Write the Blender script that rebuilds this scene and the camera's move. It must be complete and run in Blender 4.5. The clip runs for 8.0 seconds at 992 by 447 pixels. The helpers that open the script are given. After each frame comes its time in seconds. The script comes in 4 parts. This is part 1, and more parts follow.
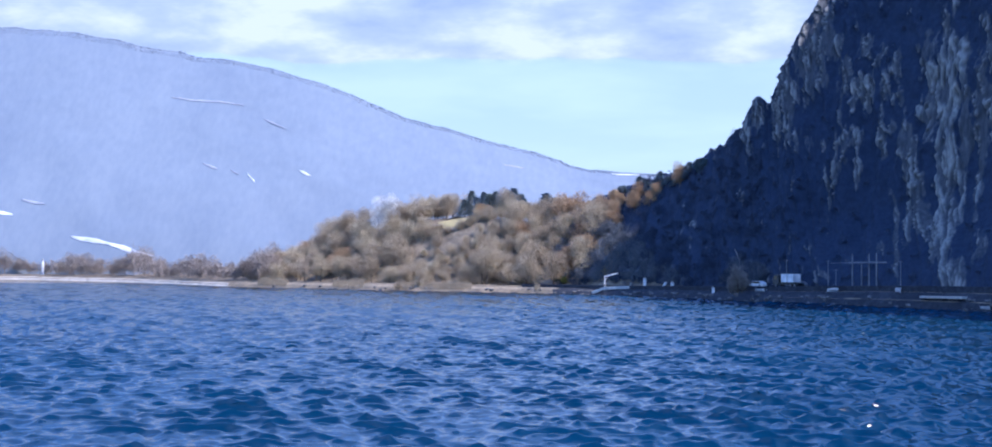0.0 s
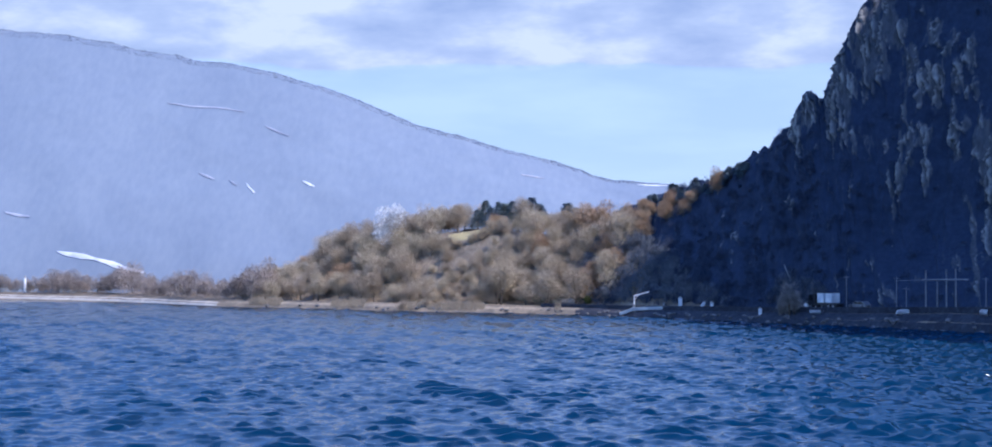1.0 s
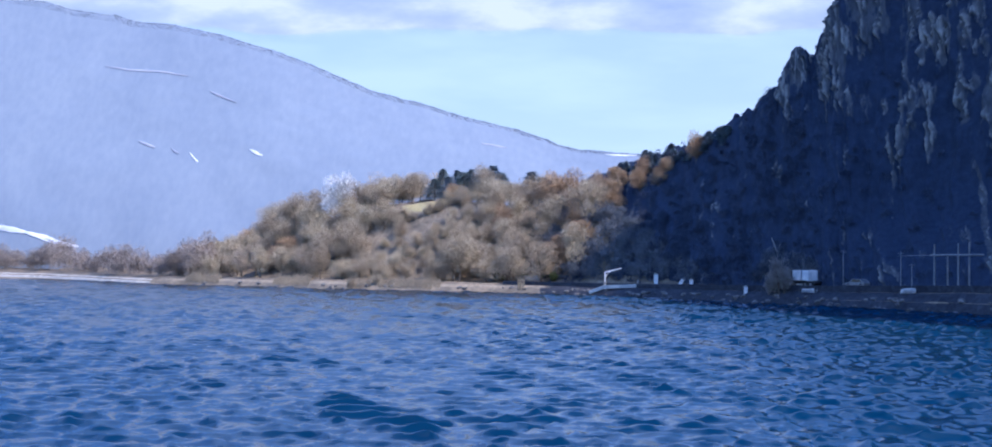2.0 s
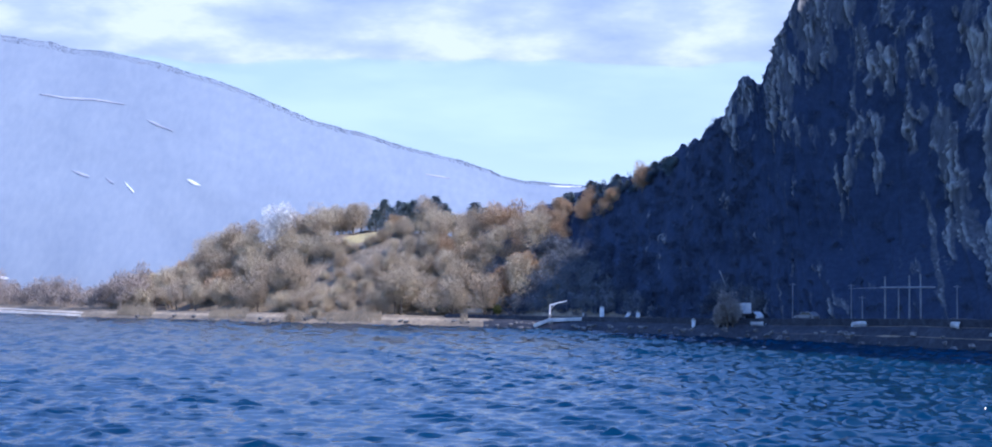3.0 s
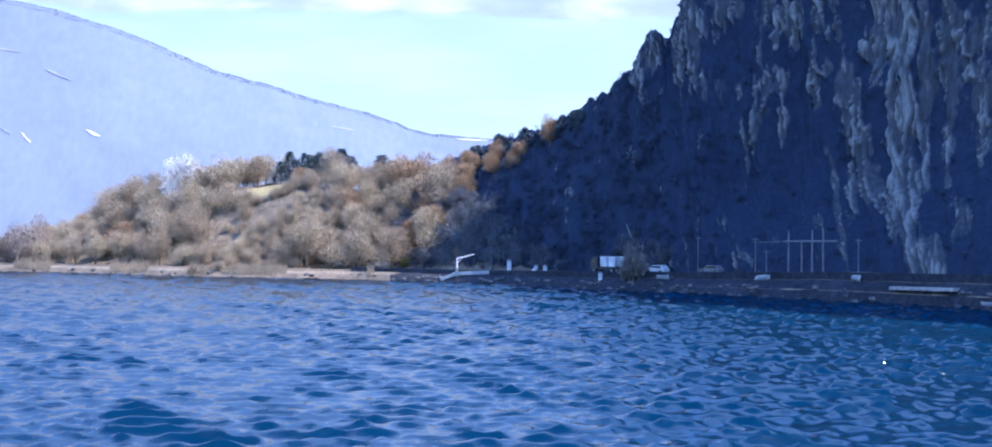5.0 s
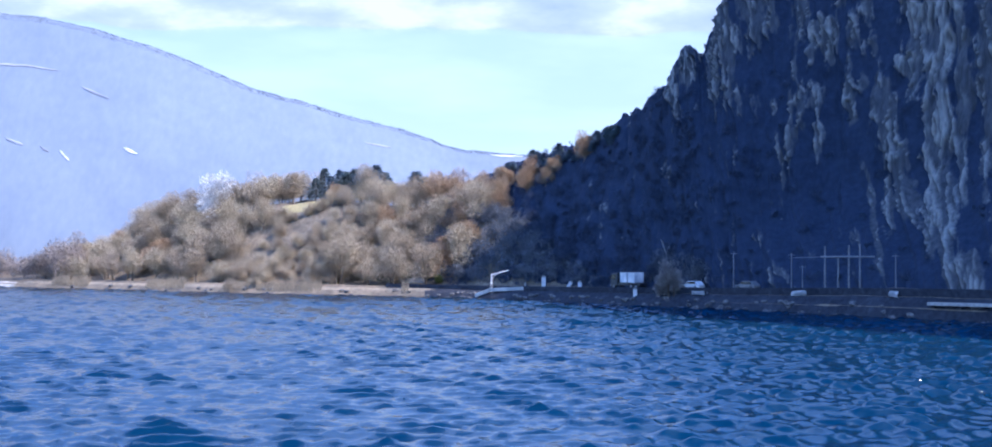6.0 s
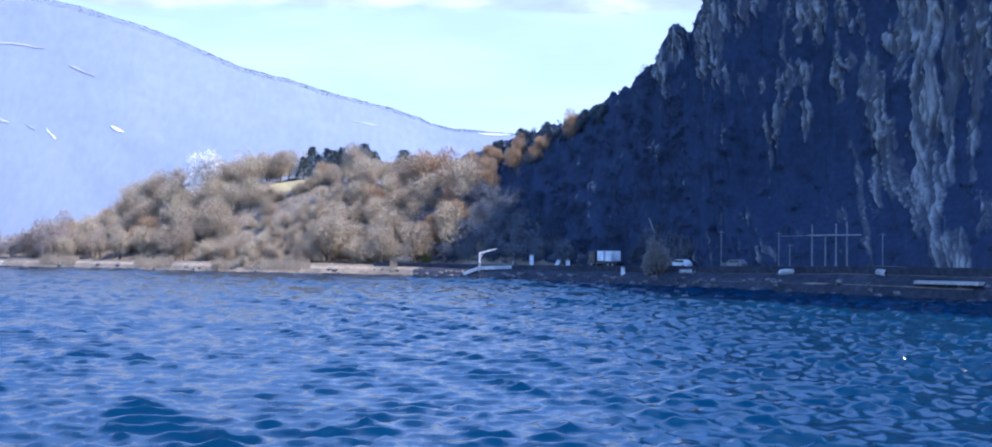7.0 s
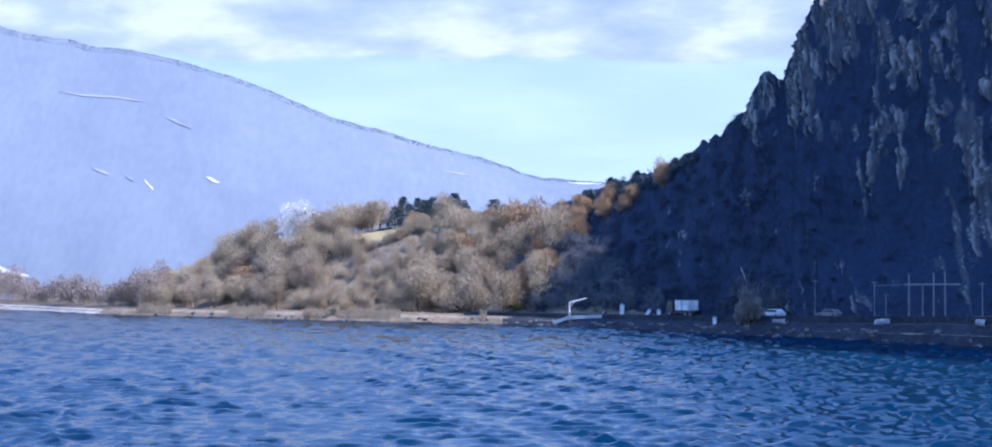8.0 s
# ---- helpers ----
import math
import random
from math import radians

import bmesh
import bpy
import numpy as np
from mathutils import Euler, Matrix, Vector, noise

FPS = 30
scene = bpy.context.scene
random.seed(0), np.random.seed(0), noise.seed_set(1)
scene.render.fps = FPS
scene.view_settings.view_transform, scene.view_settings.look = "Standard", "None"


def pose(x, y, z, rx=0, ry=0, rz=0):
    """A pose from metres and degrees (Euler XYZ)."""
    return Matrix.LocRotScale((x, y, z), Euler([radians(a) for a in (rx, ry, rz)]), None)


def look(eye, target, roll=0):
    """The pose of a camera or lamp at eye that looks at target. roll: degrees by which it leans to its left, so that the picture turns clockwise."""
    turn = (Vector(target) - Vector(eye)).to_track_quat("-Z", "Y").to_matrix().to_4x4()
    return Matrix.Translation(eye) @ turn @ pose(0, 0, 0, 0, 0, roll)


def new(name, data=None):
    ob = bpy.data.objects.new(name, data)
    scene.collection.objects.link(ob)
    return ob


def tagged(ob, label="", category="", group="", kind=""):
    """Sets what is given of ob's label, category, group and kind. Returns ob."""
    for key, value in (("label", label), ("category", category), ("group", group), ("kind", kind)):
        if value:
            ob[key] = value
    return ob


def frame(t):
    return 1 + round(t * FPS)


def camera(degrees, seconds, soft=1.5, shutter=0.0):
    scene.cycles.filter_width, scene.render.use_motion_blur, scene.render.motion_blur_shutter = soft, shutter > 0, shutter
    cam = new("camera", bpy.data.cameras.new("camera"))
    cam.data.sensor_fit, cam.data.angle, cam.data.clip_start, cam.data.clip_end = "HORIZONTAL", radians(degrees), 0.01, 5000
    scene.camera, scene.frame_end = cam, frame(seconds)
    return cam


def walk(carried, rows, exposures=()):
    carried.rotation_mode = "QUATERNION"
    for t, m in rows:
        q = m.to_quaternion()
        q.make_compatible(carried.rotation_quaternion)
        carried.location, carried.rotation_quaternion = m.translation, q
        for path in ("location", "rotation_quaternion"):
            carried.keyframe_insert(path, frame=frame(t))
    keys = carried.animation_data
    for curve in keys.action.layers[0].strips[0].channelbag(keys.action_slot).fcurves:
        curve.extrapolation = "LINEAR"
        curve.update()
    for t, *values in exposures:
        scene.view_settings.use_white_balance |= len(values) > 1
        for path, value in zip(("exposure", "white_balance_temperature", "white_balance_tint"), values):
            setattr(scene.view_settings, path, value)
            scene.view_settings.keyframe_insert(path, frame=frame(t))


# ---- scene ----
# ---------- camera ----------
cam = camera(40, 8.0, soft=1.85)


def aim(back, yaw, pitch, roll):
    """Pose of the camera above the lake, back metres behind its last stand, turned yaw to the right and pitch up."""
    a, b = radians(yaw), radians(pitch)
    e = Vector((0.0, -back, 8.5))
    return look(e, e + Vector((math.sin(a) * math.cos(b), math.cos(a) * math.cos(b), math.sin(b))) * 100, roll)


CAMERA_ROWS = [
    (0.0, 75.0, -1.75, 1.552, 0.445), (0.5, 55.8, -1.5, 2.332, 0.441), (1.0, 36.3, -2.623, 2.258, 0.444),
    (1.2, 28.5, -3.14, 2.24, 0.442), (1.5, 18.0, -2.65, 1.95, 0.445), (1.9, 9.2, -1.25, 1.35, 0.45),
    (2.3, 5.0, -0.303, 1.003, 0.459), (2.4, 4.25, 0.095, 1.729, 0.45), (2.5, 3.5, 0.045, 2.375, 0.474),
    (2.7, 2.7, 1.156, 1.998, 0.45), (3.0, 1.5, 1.308, 2.589, 0.473), (3.1, 1.3, 0.773, 2.743, 0.45),
    (3.2, 1.1, 0.846, 2.809, 0.45), (3.3, 0.9, 1.273, 2.548, 0.45), (3.4, 0.7, 3.424, 1.85, 0.45),
    (3.5, 0.5, 4.154, 1.098, 0.444), (3.6, 0.4, 2.59, 0.434, 0.45), (3.7, 0.3, 0.406, 0.318, 0.436),
    (3.8, 0.2, 4.166, 1.899, 0.447), (3.9, 0.1, 4.206, 2.014, 0.45), (4.0, 0.0, 4.87, 0.81, 0.447),
    (4.1, 0.0, 4.972, -0.824, 0.45), (4.2, 0.0, 4.946, -0.824, 0.45), (4.3, 0.0, 5.207, -0.237, 0.45),
    (4.4, 0.0, 5.34, -0.209, 0.45), (4.5, 0.0, 4.99, -0.08, 0.455), (4.6, 0.0, 5.554, -0.367, 0.45),
    (4.7, 0.0, 5.46, 0.289, 0.463), (5.8, 0.0, 4.581, 1.061, 0.448), (6.0, 0.0, 3.79, 1.33, 0.449),
    (6.5, 0.0, 4.785, 0.296, 0.437), (7.0, 0.0, 4.296, 0.433, 0.435), (7.5, 0.0, 3.419, 1.209, 0.436),
    (7.8, 0.0, 1.2, 2.84, 0.45), (8.0, 0.0, 0.505, 2.468, 0.45),
]
EXPOSURES = [(0.0, 0.34, 4780, 18), (0.5, 0.24, 4780, 18), (1.0, 0.1, 4780, 18), (2.5, 0.34, 4780, 18), (3.5, 0.38, 4780, 18), (4.5, 0.68, 4780, 18), (6.0, 0.57, 4780, 18), (7.0, 0.63, 4780, 18), (8.0, 0.42, 4780, 18)]
walk(cam, [(t, aim(*row)) for t, *row in CAMERA_ROWS], exposures=EXPOSURES)

# ---------- light ----------
SUN_AZ, SUN_EL = 123.0, 45.5          # degrees clockwise from +y, and above the horizon
world = bpy.data.worlds.new("sky")
scene.world = world
world.use_nodes = True
wn, wl = world.node_tree.nodes, world.node_tree.links
sky = wn.new("ShaderNodeTexSky")
sky.sky_type = "NISHITA"
sky.sun_disc = False
sky.sun_elevation, sky.sun_rotation = radians(SUN_EL), radians(SUN_AZ)
sky.air_density, sky.dust_density, sky.ozone_density = 1.3, 0.5, 4.0
deep = wn.new("ShaderNodeHueSaturation")
deep.inputs["Saturation"].default_value = 1.42
deep.inputs["Hue"].default_value = 0.511
wl.new(sky.outputs["Color"], deep.inputs["Color"])
# a broken layer of cloud overhead, as where it comes into view above the mountain
w_dir, w_sep, w_up, w_flat = wn.new("ShaderNodeTexCoord"), wn.new("ShaderNodeSeparateXYZ"), wn.new("ShaderNodeMath"), wn.new("ShaderNodeVectorMath")
wl.new(w_dir.outputs["Generated"], w_sep.inputs[0])
w_up.operation = "ADD"
w_up.inputs[1].default_value = 0.12
wl.new(w_sep.outputs["Z"], w_up.inputs[0])
w_flat.operation = "DIVIDE"
wl.new(w_dir.outputs["Generated"], w_flat.inputs[0])
wl.new(w_up.outputs[0], w_flat.inputs[1])
w_noise, w_cover, w_mix = wn.new("ShaderNodeTexNoise"), wn.new("ShaderNodeMapRange"), wn.new("ShaderNodeMix")
w_noise.inputs["Scale"].default_value, w_noise.inputs["Detail"].default_value = 1.6, 5
wl.new(w_flat.outputs[0], w_noise.inputs["Vector"])
w_cover.inputs["From Min"].default_value, w_cover.inputs["From Max"].default_value, w_cover.inputs["To Max"].default_value = 0.4, 0.62, 0.8
wl.new(w_noise.outputs["Fac"], w_cover.inputs["Value"])
w_mix.data_type = "RGBA"
wl.new(w_cover.outputs[0], w_mix.inputs[0])
wl.new(deep.outputs["Color"], w_mix.inputs[6])
w_mix.inputs[7].default_value = (6.0, 7.5, 10.4, 1)
wl.new(w_mix.outputs[2], wn["Background"].inputs["Color"])
wn["Background"].inputs["Strength"].default_value = 0.15
sun_data = bpy.data.lights.new("sun", "SUN")
sun_data.energy, sun_data.angle, sun_data.color = 5.0, radians(0.6), (1.0, 0.8, 0.56)
sun_lamp = new("sun", sun_data)
_d = Vector((math.sin(radians(SUN_AZ)) * math.cos(radians(SUN_EL)), math.cos(radians(SUN_AZ)) * math.cos(radians(SUN_EL)), math.sin(radians(SUN_EL))))
sun_lamp.matrix_world = look(_d * 300, (0, 0, 0))


# ---------- materials ----------
def mat(name, rough=0.9, spec=0.2):
    m = bpy.data.materials.new(name)
    m.use_nodes = True
    b = m.node_tree.nodes["Principled BSDF"]
    b.inputs["Roughness"].default_value = rough
    b.inputs["Specular IOR Level"].default_value = spec
    return m, m.node_tree.nodes, m.node_tree.links, b


def coords(n, l, scale=(1, 1, 1), kind="Object"):
    c, mp = n.new("ShaderNodeTexCoord"), n.new("ShaderNodeMapping")
    mp.inputs["Scale"].default_value = scale
    l.new(c.outputs[kind], mp.inputs["Vector"])
    return mp.outputs["Vector"]


def noise_tex(n, l, vec, scale, detail=4, rough=0.55):
    t = n.new("ShaderNodeTexNoise")
    t.inputs["Scale"].default_value, t.inputs["Detail"].default_value, t.inputs["Roughness"].default_value = scale, detail, rough
    l.new(vec, t.inputs["Vector"])
    return t.outputs["Fac"]


def ramp(n, l, fac, stops):
    r = n.new("ShaderNodeValToRGB")
    el = r.color_ramp.elements
    while len(el) < len(stops):
        el.new(0.5)
    for e, (p, c) in zip(el, stops):
        e.position, e.color = p, (*c, 1)
    l.new(fac, r.inputs["Fac"])
    return r.outputs["Color"]


def mix(n, l, fac, a, b, kind="MIX"):
    x = n.new("ShaderNodeMix")
    x.data_type, x.blend_type = "RGBA", kind
    for sock, v in ((x.inputs[0], fac), (x.inputs[6], a), (x.inputs[7], b)):
        if hasattr(v, "links"):
            l.new(v, sock)
        elif isinstance(v, (int, float)):
            sock.default_value = v
        else:
            sock.default_value = (*v, 1)
    return x.outputs[2]


def bump(n, l, b, height, strength, dist):
    x = n.new("ShaderNodeBump")
    x.inputs["Strength"].default_value, x.inputs["Distance"].default_value = strength, dist
    l.new(height, x.inputs["Height"])
    l.new(x.outputs["Normal"], b.inputs["Normal"])
    return x


def speckled(name, dark, mid, light, scale, rough=0.9, spec=0.2, relief=0.0):
    """A surface with grain at two scales."""
    m, n, l, b = mat(name, rough, spec)
    v = coords(n, l)
    big, fine = noise_tex(n, l, v, scale * 0.18, 3), noise_tex(n, l, v, scale, 6)
    c1 = ramp(n, l, fine, [(0.3, dark), (0.52, mid), (0.72, light)])
    c2 = ramp(n, l, big, [(0.35, (0.7, 0.7, 0.72)), (0.65, (1.15, 1.1, 1.05))])
    l.new(mix(n, l, 1.0, c1, c2, "MULTIPLY"), b.inputs["Base Color"])
    if relief:
        bump(n, l, b, fine, 0.6, relief)
    return m


def water_mat():
    m, n, l, b = mat("lake_water", 0.09, 0.55)
    b.inputs["IOR"].default_value = 1.333
    v = coords(n, l)
    l.new(ramp(n, l, noise_tex(n, l, v, 0.02, 3), [(0.35, (0.005, 0.024, 0.054)), (0.65, (0.006, 0.03, 0.066))]), b.inputs["Base Color"])
    v2 = coords(n, l, (0.75, 1.5, 1))
    bump(n, l, b, noise_tex(n, l, v2, 1.9, 4, 0.62), 0.35, 0.07)
    return m


def varied(name, stops, rough=0.95, spec=0.1, scale=2.0):
    """A colour that differs from thing to thing, with a fine grain."""
    m, n, l, b = mat(name, rough, spec)
    info = n.new("ShaderNodeObjectInfo")
    c1 = ramp(n, l, info.outputs["Random"], stops)
    g = ramp(n, l, noise_tex(n, l, coords(n, l), scale, 4), [(0.3, (0.65, 0.65, 0.68)), (0.7, (1.2, 1.18, 1.12))])
    l.new(mix(n, l, 1.0, c1, g, "MULTIPLY"), b.inputs["Base Color"])
    return m


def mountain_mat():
    m, n, l, b = mat("forest_slope_painted_haze", 1.0, 0.0)
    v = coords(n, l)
    # pale blue of the distant air is painted into the slope's base colour
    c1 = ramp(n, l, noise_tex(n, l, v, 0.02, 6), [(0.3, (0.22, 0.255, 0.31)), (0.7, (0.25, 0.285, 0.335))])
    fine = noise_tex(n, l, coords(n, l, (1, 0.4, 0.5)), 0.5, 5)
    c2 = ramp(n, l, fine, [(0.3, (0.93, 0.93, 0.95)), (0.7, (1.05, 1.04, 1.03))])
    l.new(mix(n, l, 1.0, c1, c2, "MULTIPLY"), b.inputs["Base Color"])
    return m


def cliff_mat():
    """Winter scrub, with bare limestone where the mesh's rock value is high."""
    m, n, l, b = mat("limestone_and_scrub", 0.95, 0.15)
    v = coords(n, l)
    # scrub tones hold the blue of haze and shade over the face
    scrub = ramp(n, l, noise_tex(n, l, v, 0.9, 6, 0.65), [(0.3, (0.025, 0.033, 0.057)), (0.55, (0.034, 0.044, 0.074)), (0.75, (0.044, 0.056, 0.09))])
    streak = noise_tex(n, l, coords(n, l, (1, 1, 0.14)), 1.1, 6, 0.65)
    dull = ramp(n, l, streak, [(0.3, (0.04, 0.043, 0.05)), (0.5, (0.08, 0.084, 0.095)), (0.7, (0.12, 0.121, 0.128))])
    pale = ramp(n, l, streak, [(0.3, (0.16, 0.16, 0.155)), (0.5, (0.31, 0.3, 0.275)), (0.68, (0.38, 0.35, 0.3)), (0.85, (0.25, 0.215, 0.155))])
    vein = n.new("ShaderNodeAttribute")
    vein.attribute_name = "vein"
    rock = mix(n, l, vein.outputs["Fac"], dull, pale)
    at = n.new("ShaderNodeAttribute")
    at.attribute_name = "rock"
    add = n.new("ShaderNodeMath")
    add.operation = "MULTIPLY_ADD"
    l.new(streak, add.inputs[0])
    add.inputs[1].default_value = 0.5
    l.new(at.outputs["Fac"], add.inputs[2])
    k = n.new("ShaderNodeMapRange")
    k.inputs["From Min"].default_value, k.inputs["From Max"].default_value = 0.3, 0.52
    l.new(add.outputs[0], k.inputs["Value"])
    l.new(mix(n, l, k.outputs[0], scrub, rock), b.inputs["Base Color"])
    bump(n, l, b, streak, 0.8, 0.5)
    return m


M_WATER = water_mat()
M_GROUND = speckled("leaf_litter", (0.14, 0.115, 0.082), (0.23, 0.19, 0.135), (0.31, 0.262, 0.19), 1.2, relief=0.1)
M_SAND = speckled("pale_beach", (0.4, 0.37, 0.3), (0.55, 0.5, 0.42), (0.65, 0.6, 0.52), 2.0)
M_MEADOW = speckled("meadow", (0.36, 0.3, 0.14), (0.46, 0.39, 0.19), (0.54, 0.46, 0.25), 1.5)
M_CLIFF = cliff_mat()
M_MOUNTAIN = mountain_mat()
M_SNOW = speckled("old_snow", (0.7, 0.73, 0.8), (0.8, 0.82, 0.87), (0.85, 0.86, 0.9), 0.5)
# thin snow blended towards the slope's painted haze-blue
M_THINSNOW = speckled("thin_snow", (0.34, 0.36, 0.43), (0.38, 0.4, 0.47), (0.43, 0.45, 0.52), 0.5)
M_TWIG = varied("bare_twigs", [(0.0, (0.36, 0.29, 0.2)), (0.35, (0.47, 0.385, 0.27)), (0.7, (0.53, 0.45, 0.31)), (1.0, (0.41, 0.34, 0.255))])
M_RUSSET = varied("russet_twigs", [(0.0, (0.37, 0.25, 0.15)), (1.0, (0.48, 0.35, 0.22))])
M_BARK = varied("bark", [(0.0, (0.10, 0.08, 0.06)), (1.0, (0.24, 0.2, 0.16))], scale=6)
# haze and blue shadow are put into the foliage as a pale blue tone
M_NEEDLE = varied("haze_blue_needles", [(0.0, (0.26, 0.32, 0.39)), (1.0, (0.27, 0.325, 0.32))])
M_BLOSSOM = varied("white_twigs", [(0.0, (0.75, 0.74, 0.72)), (1.0, (0.8, 0.79, 0.77))])
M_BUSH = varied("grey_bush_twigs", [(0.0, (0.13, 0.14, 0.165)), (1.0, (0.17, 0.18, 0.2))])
M_ROCK = speckled("shore_rock", (0.06, 0.06, 0.06), (0.16, 0.155, 0.15), (0.28, 0.27, 0.25), 2.5, relief=0.1)


# ---------- helpers ----------
def mesh_np(name, verts, faces, material=None, smooth=False):
    me = bpy.data.meshes.new(name)
    me.from_pydata([tuple(v) for v in verts], [], [tuple(f) for f in faces])
    if material:
        me.materials.append(material)
    if smooth:
        me.polygons.foreach_set("use_smooth", [True] * len(me.polygons))
    return me


def grid_faces(nr, nc):
    i = np.arange((nr - 1) * nc).reshape(nr - 1, nc)[:, :-1].ravel()
    return np.stack([i, i + 1, i + nc + 1, i + nc], 1)


def grid_mesh(name, P, material, smooth=True):
    """A mesh from an array of points, rows x columns x 3."""
    nr, nc = P.shape[:2]
    me = bpy.data.meshes.new(name)
    F = grid_faces(nr, nc)
    me.vertices.add(nr * nc)
    me.vertices.foreach_set("co", P.reshape(-1).astype(np.float32))
    me.loops.add(F.size)
    me.loops.foreach_set("vertex_index", F.reshape(-1).astype(np.int32))
    me.polygons.add(len(F))
    me.polygons.foreach_set("loop_start", np.arange(0, F.size, 4, dtype=np.int32))
    me.polygons.foreach_set("use_smooth", np.full(len(F), smooth))
    me.update(calc_edges=True)
    me.validate()
    me.materials.append(material)
    return me


def lattice_noise(x, y, seed=0):
    """Smooth value noise on a unit lattice, from 0 to 1."""
    rng = np.random.default_rng(seed)
    tab = rng.random((256, 256))
    xi, yi = np.floor(x).astype(int), np.floor(y).astype(int)
    fx, fy = x - xi, y - yi
    fx, fy = fx * fx * (3 - 2 * fx), fy * fy * (3 - 2 * fy)
    g = lambda a, b: tab[a % 256, b % 256]
    return (g(xi, yi) * (1 - fx) + g(xi + 1, yi) * fx) * (1 - fy) + (g(xi, yi + 1) * (1 - fx) + g(xi + 1, yi + 1) * fx) * fy


def fractal(x, y, octaves=5, seed=0, gain=0.5):
    s, a, tot = 0.0, 1.0, 0.0
    for o in range(octaves):
        s = s + a * lattice_noise(x * 2 ** o, y * 2 ** o, seed + o)
        tot += a
        a *= gain
    return s / tot


def step(x):
    x = np.clip(x, 0, 1)
    return x * x * (3 - 2 * x)


def part(name, bm, material, parent, label=""):
    """Links a bmesh as one mesh under a thing or a part."""
    me = bpy.data.meshes.new(name)
    bm.to_mesh(me)
    bm.free()
    me.materials.append(material)
    ob = new(name, me)
    ob.parent = parent
    if label:
        ob["label"] = label
    return ob


def part_of(name, me, parent, label=""):
    ob = new(name, me)
    ob.parent = parent
    if label:
        ob["label"] = label
    return ob


def empty(name, m, label, category, group=""):
    ob = new(name)
    ob.matrix_world = m
    return tagged(ob, label, category, group)


# ---------- the lake ----------
def lake():
    """A sheet of wind chop, which drifts as a whole."""
    rows = np.concatenate([[2, 20, 40], 58 * (470 / 58) ** np.linspace(0, 1, 1080)])
    cols = np.radians(np.concatenate([[-60, -45, -34, -28], np.linspace(-23.5, 23.5, 470), [28, 34, 45, 60]]))
    r, a = np.meshgrid(rows, cols, indexing="ij")
    x, y = r * np.sin(a), r * np.cos(a) - 80
    rng = np.random.default_rng(3)
    z, sx, sy = np.zeros_like(x), np.zeros_like(x), np.zeros_like(x)
    cell = r * 0.0021
    for count, short, long, spread, slope in ((44, 1.3, 3.1, 26, 0.26), (40, 0.65, 1.3, 34, 0.17)):
        for i in range(count):
            lam = short * (long / short) ** rng.random()
            th = radians(88 + rng.normal(0, spread))
            k = 2 * np.pi / lam
            amp = slope * math.sqrt(2 / count) / k
            ph = k * (x * np.cos(th) + y * np.sin(th)) + rng.random() * 6.28
            fade = np.clip(lam / (cell * 2.5) - 0.3, 0, 1)
            z += amp * fade * np.sin(ph)
            sx += amp * fade * 0.95 * np.cos(th) * np.cos(ph)
            sy += amp * fade * 0.95 * np.sin(th) * np.cos(ph)
    gust = 0.72 + 0.56 * fractal(x / 16, y / 30, 3, 40)
    gust = gust * (1 + 0.5 * step((x + 12) / 50))      # steeper waves shaped in on the right, to reflect more bright sky
    gust = gust * step((r - 58) / 6) * step((radians(23.4) - np.abs(a)) / radians(1.5))
    P = np.stack([x + sx * gust, y + sy * gust, z * gust], -1)
    gx, gy = np.meshgrid(np.linspace(-900, 700, 30), np.linspace(-700, 430, 30))
    open_water = new("water_open", grid_mesh("water_open", np.stack([gx, gy, gx * 0 - 0.35], -1), M_WATER))
    tagged(open_water, "open blue lake water reaching away on all sides", "lake", kind="structure")
    ob = new("water", grid_mesh("water", P, M_WATER))
    return tagged(ob, "wind-ruffled deep blue lake water with short choppy waves", "lake", kind="structure")


WATER = lake()

# shoreline, from the far beach round to the foot of the cliff
SHORE_X = [-320, -190, -140, -93, -76, -44, -22, -3, 10, 26, 40, 53, 64, 72, 80, 95, 130]
SHORE_Y = [440, 424, 390, 331, 322, 298, 288, 282, 272, 250, 229, 214, 199, 183, 168, 140, 60]
HILL_X = [-320, -150, -110, -91, -77, -62, -48, -29, -18, -7, 4, 12, 20, 29, 37, 43, 60]
HILL_Z = [1.5, 1.5, 2, 3.0, 7, 14.5, 17.5, 20.8, 21.2, 21, 18.8, 19, 18, 12, 5, 3, 3]
BANK_X = [-320, 15, 26, 40, 55, 66, 80, 200]
BANK_Z = [1.9, 1.9, 2.2, 2.6, 3.0, 3.6, 4.0, 4.0]


def smooth_interp(x, xs, zs):
    return sum(np.interp(x + o, xs, zs) for o in (-5, -2.5, 0, 2.5, 5)) / 5


def land_z(x, y):
    s = (y - smooth_interp(x, SHORE_X, SHORE_Y)) * 0.82
    top = smooth_interp(x, BANK_X, BANK_Z)
    bank = np.where(s < 0, s * 0.3, top * (0.35 * step(s / 1.0) + 0.65 * step(s / 5.5)))
    hill = (smooth_interp(x, HILL_X, HILL_Z) - top) * step((s - 9) / 24)
    hill = hill * (1 - 0.5 * step((s - 55) / 80))
    rough = (fractal(x / 6, y / 6, 4, 7) - 0.5) * (0.3 + 2.2 * step((s - 12) / 20)) * step((s + 1) / 3)
    return np.clip(bank, -3, 9) + np.maximum(hill, 0) + rough


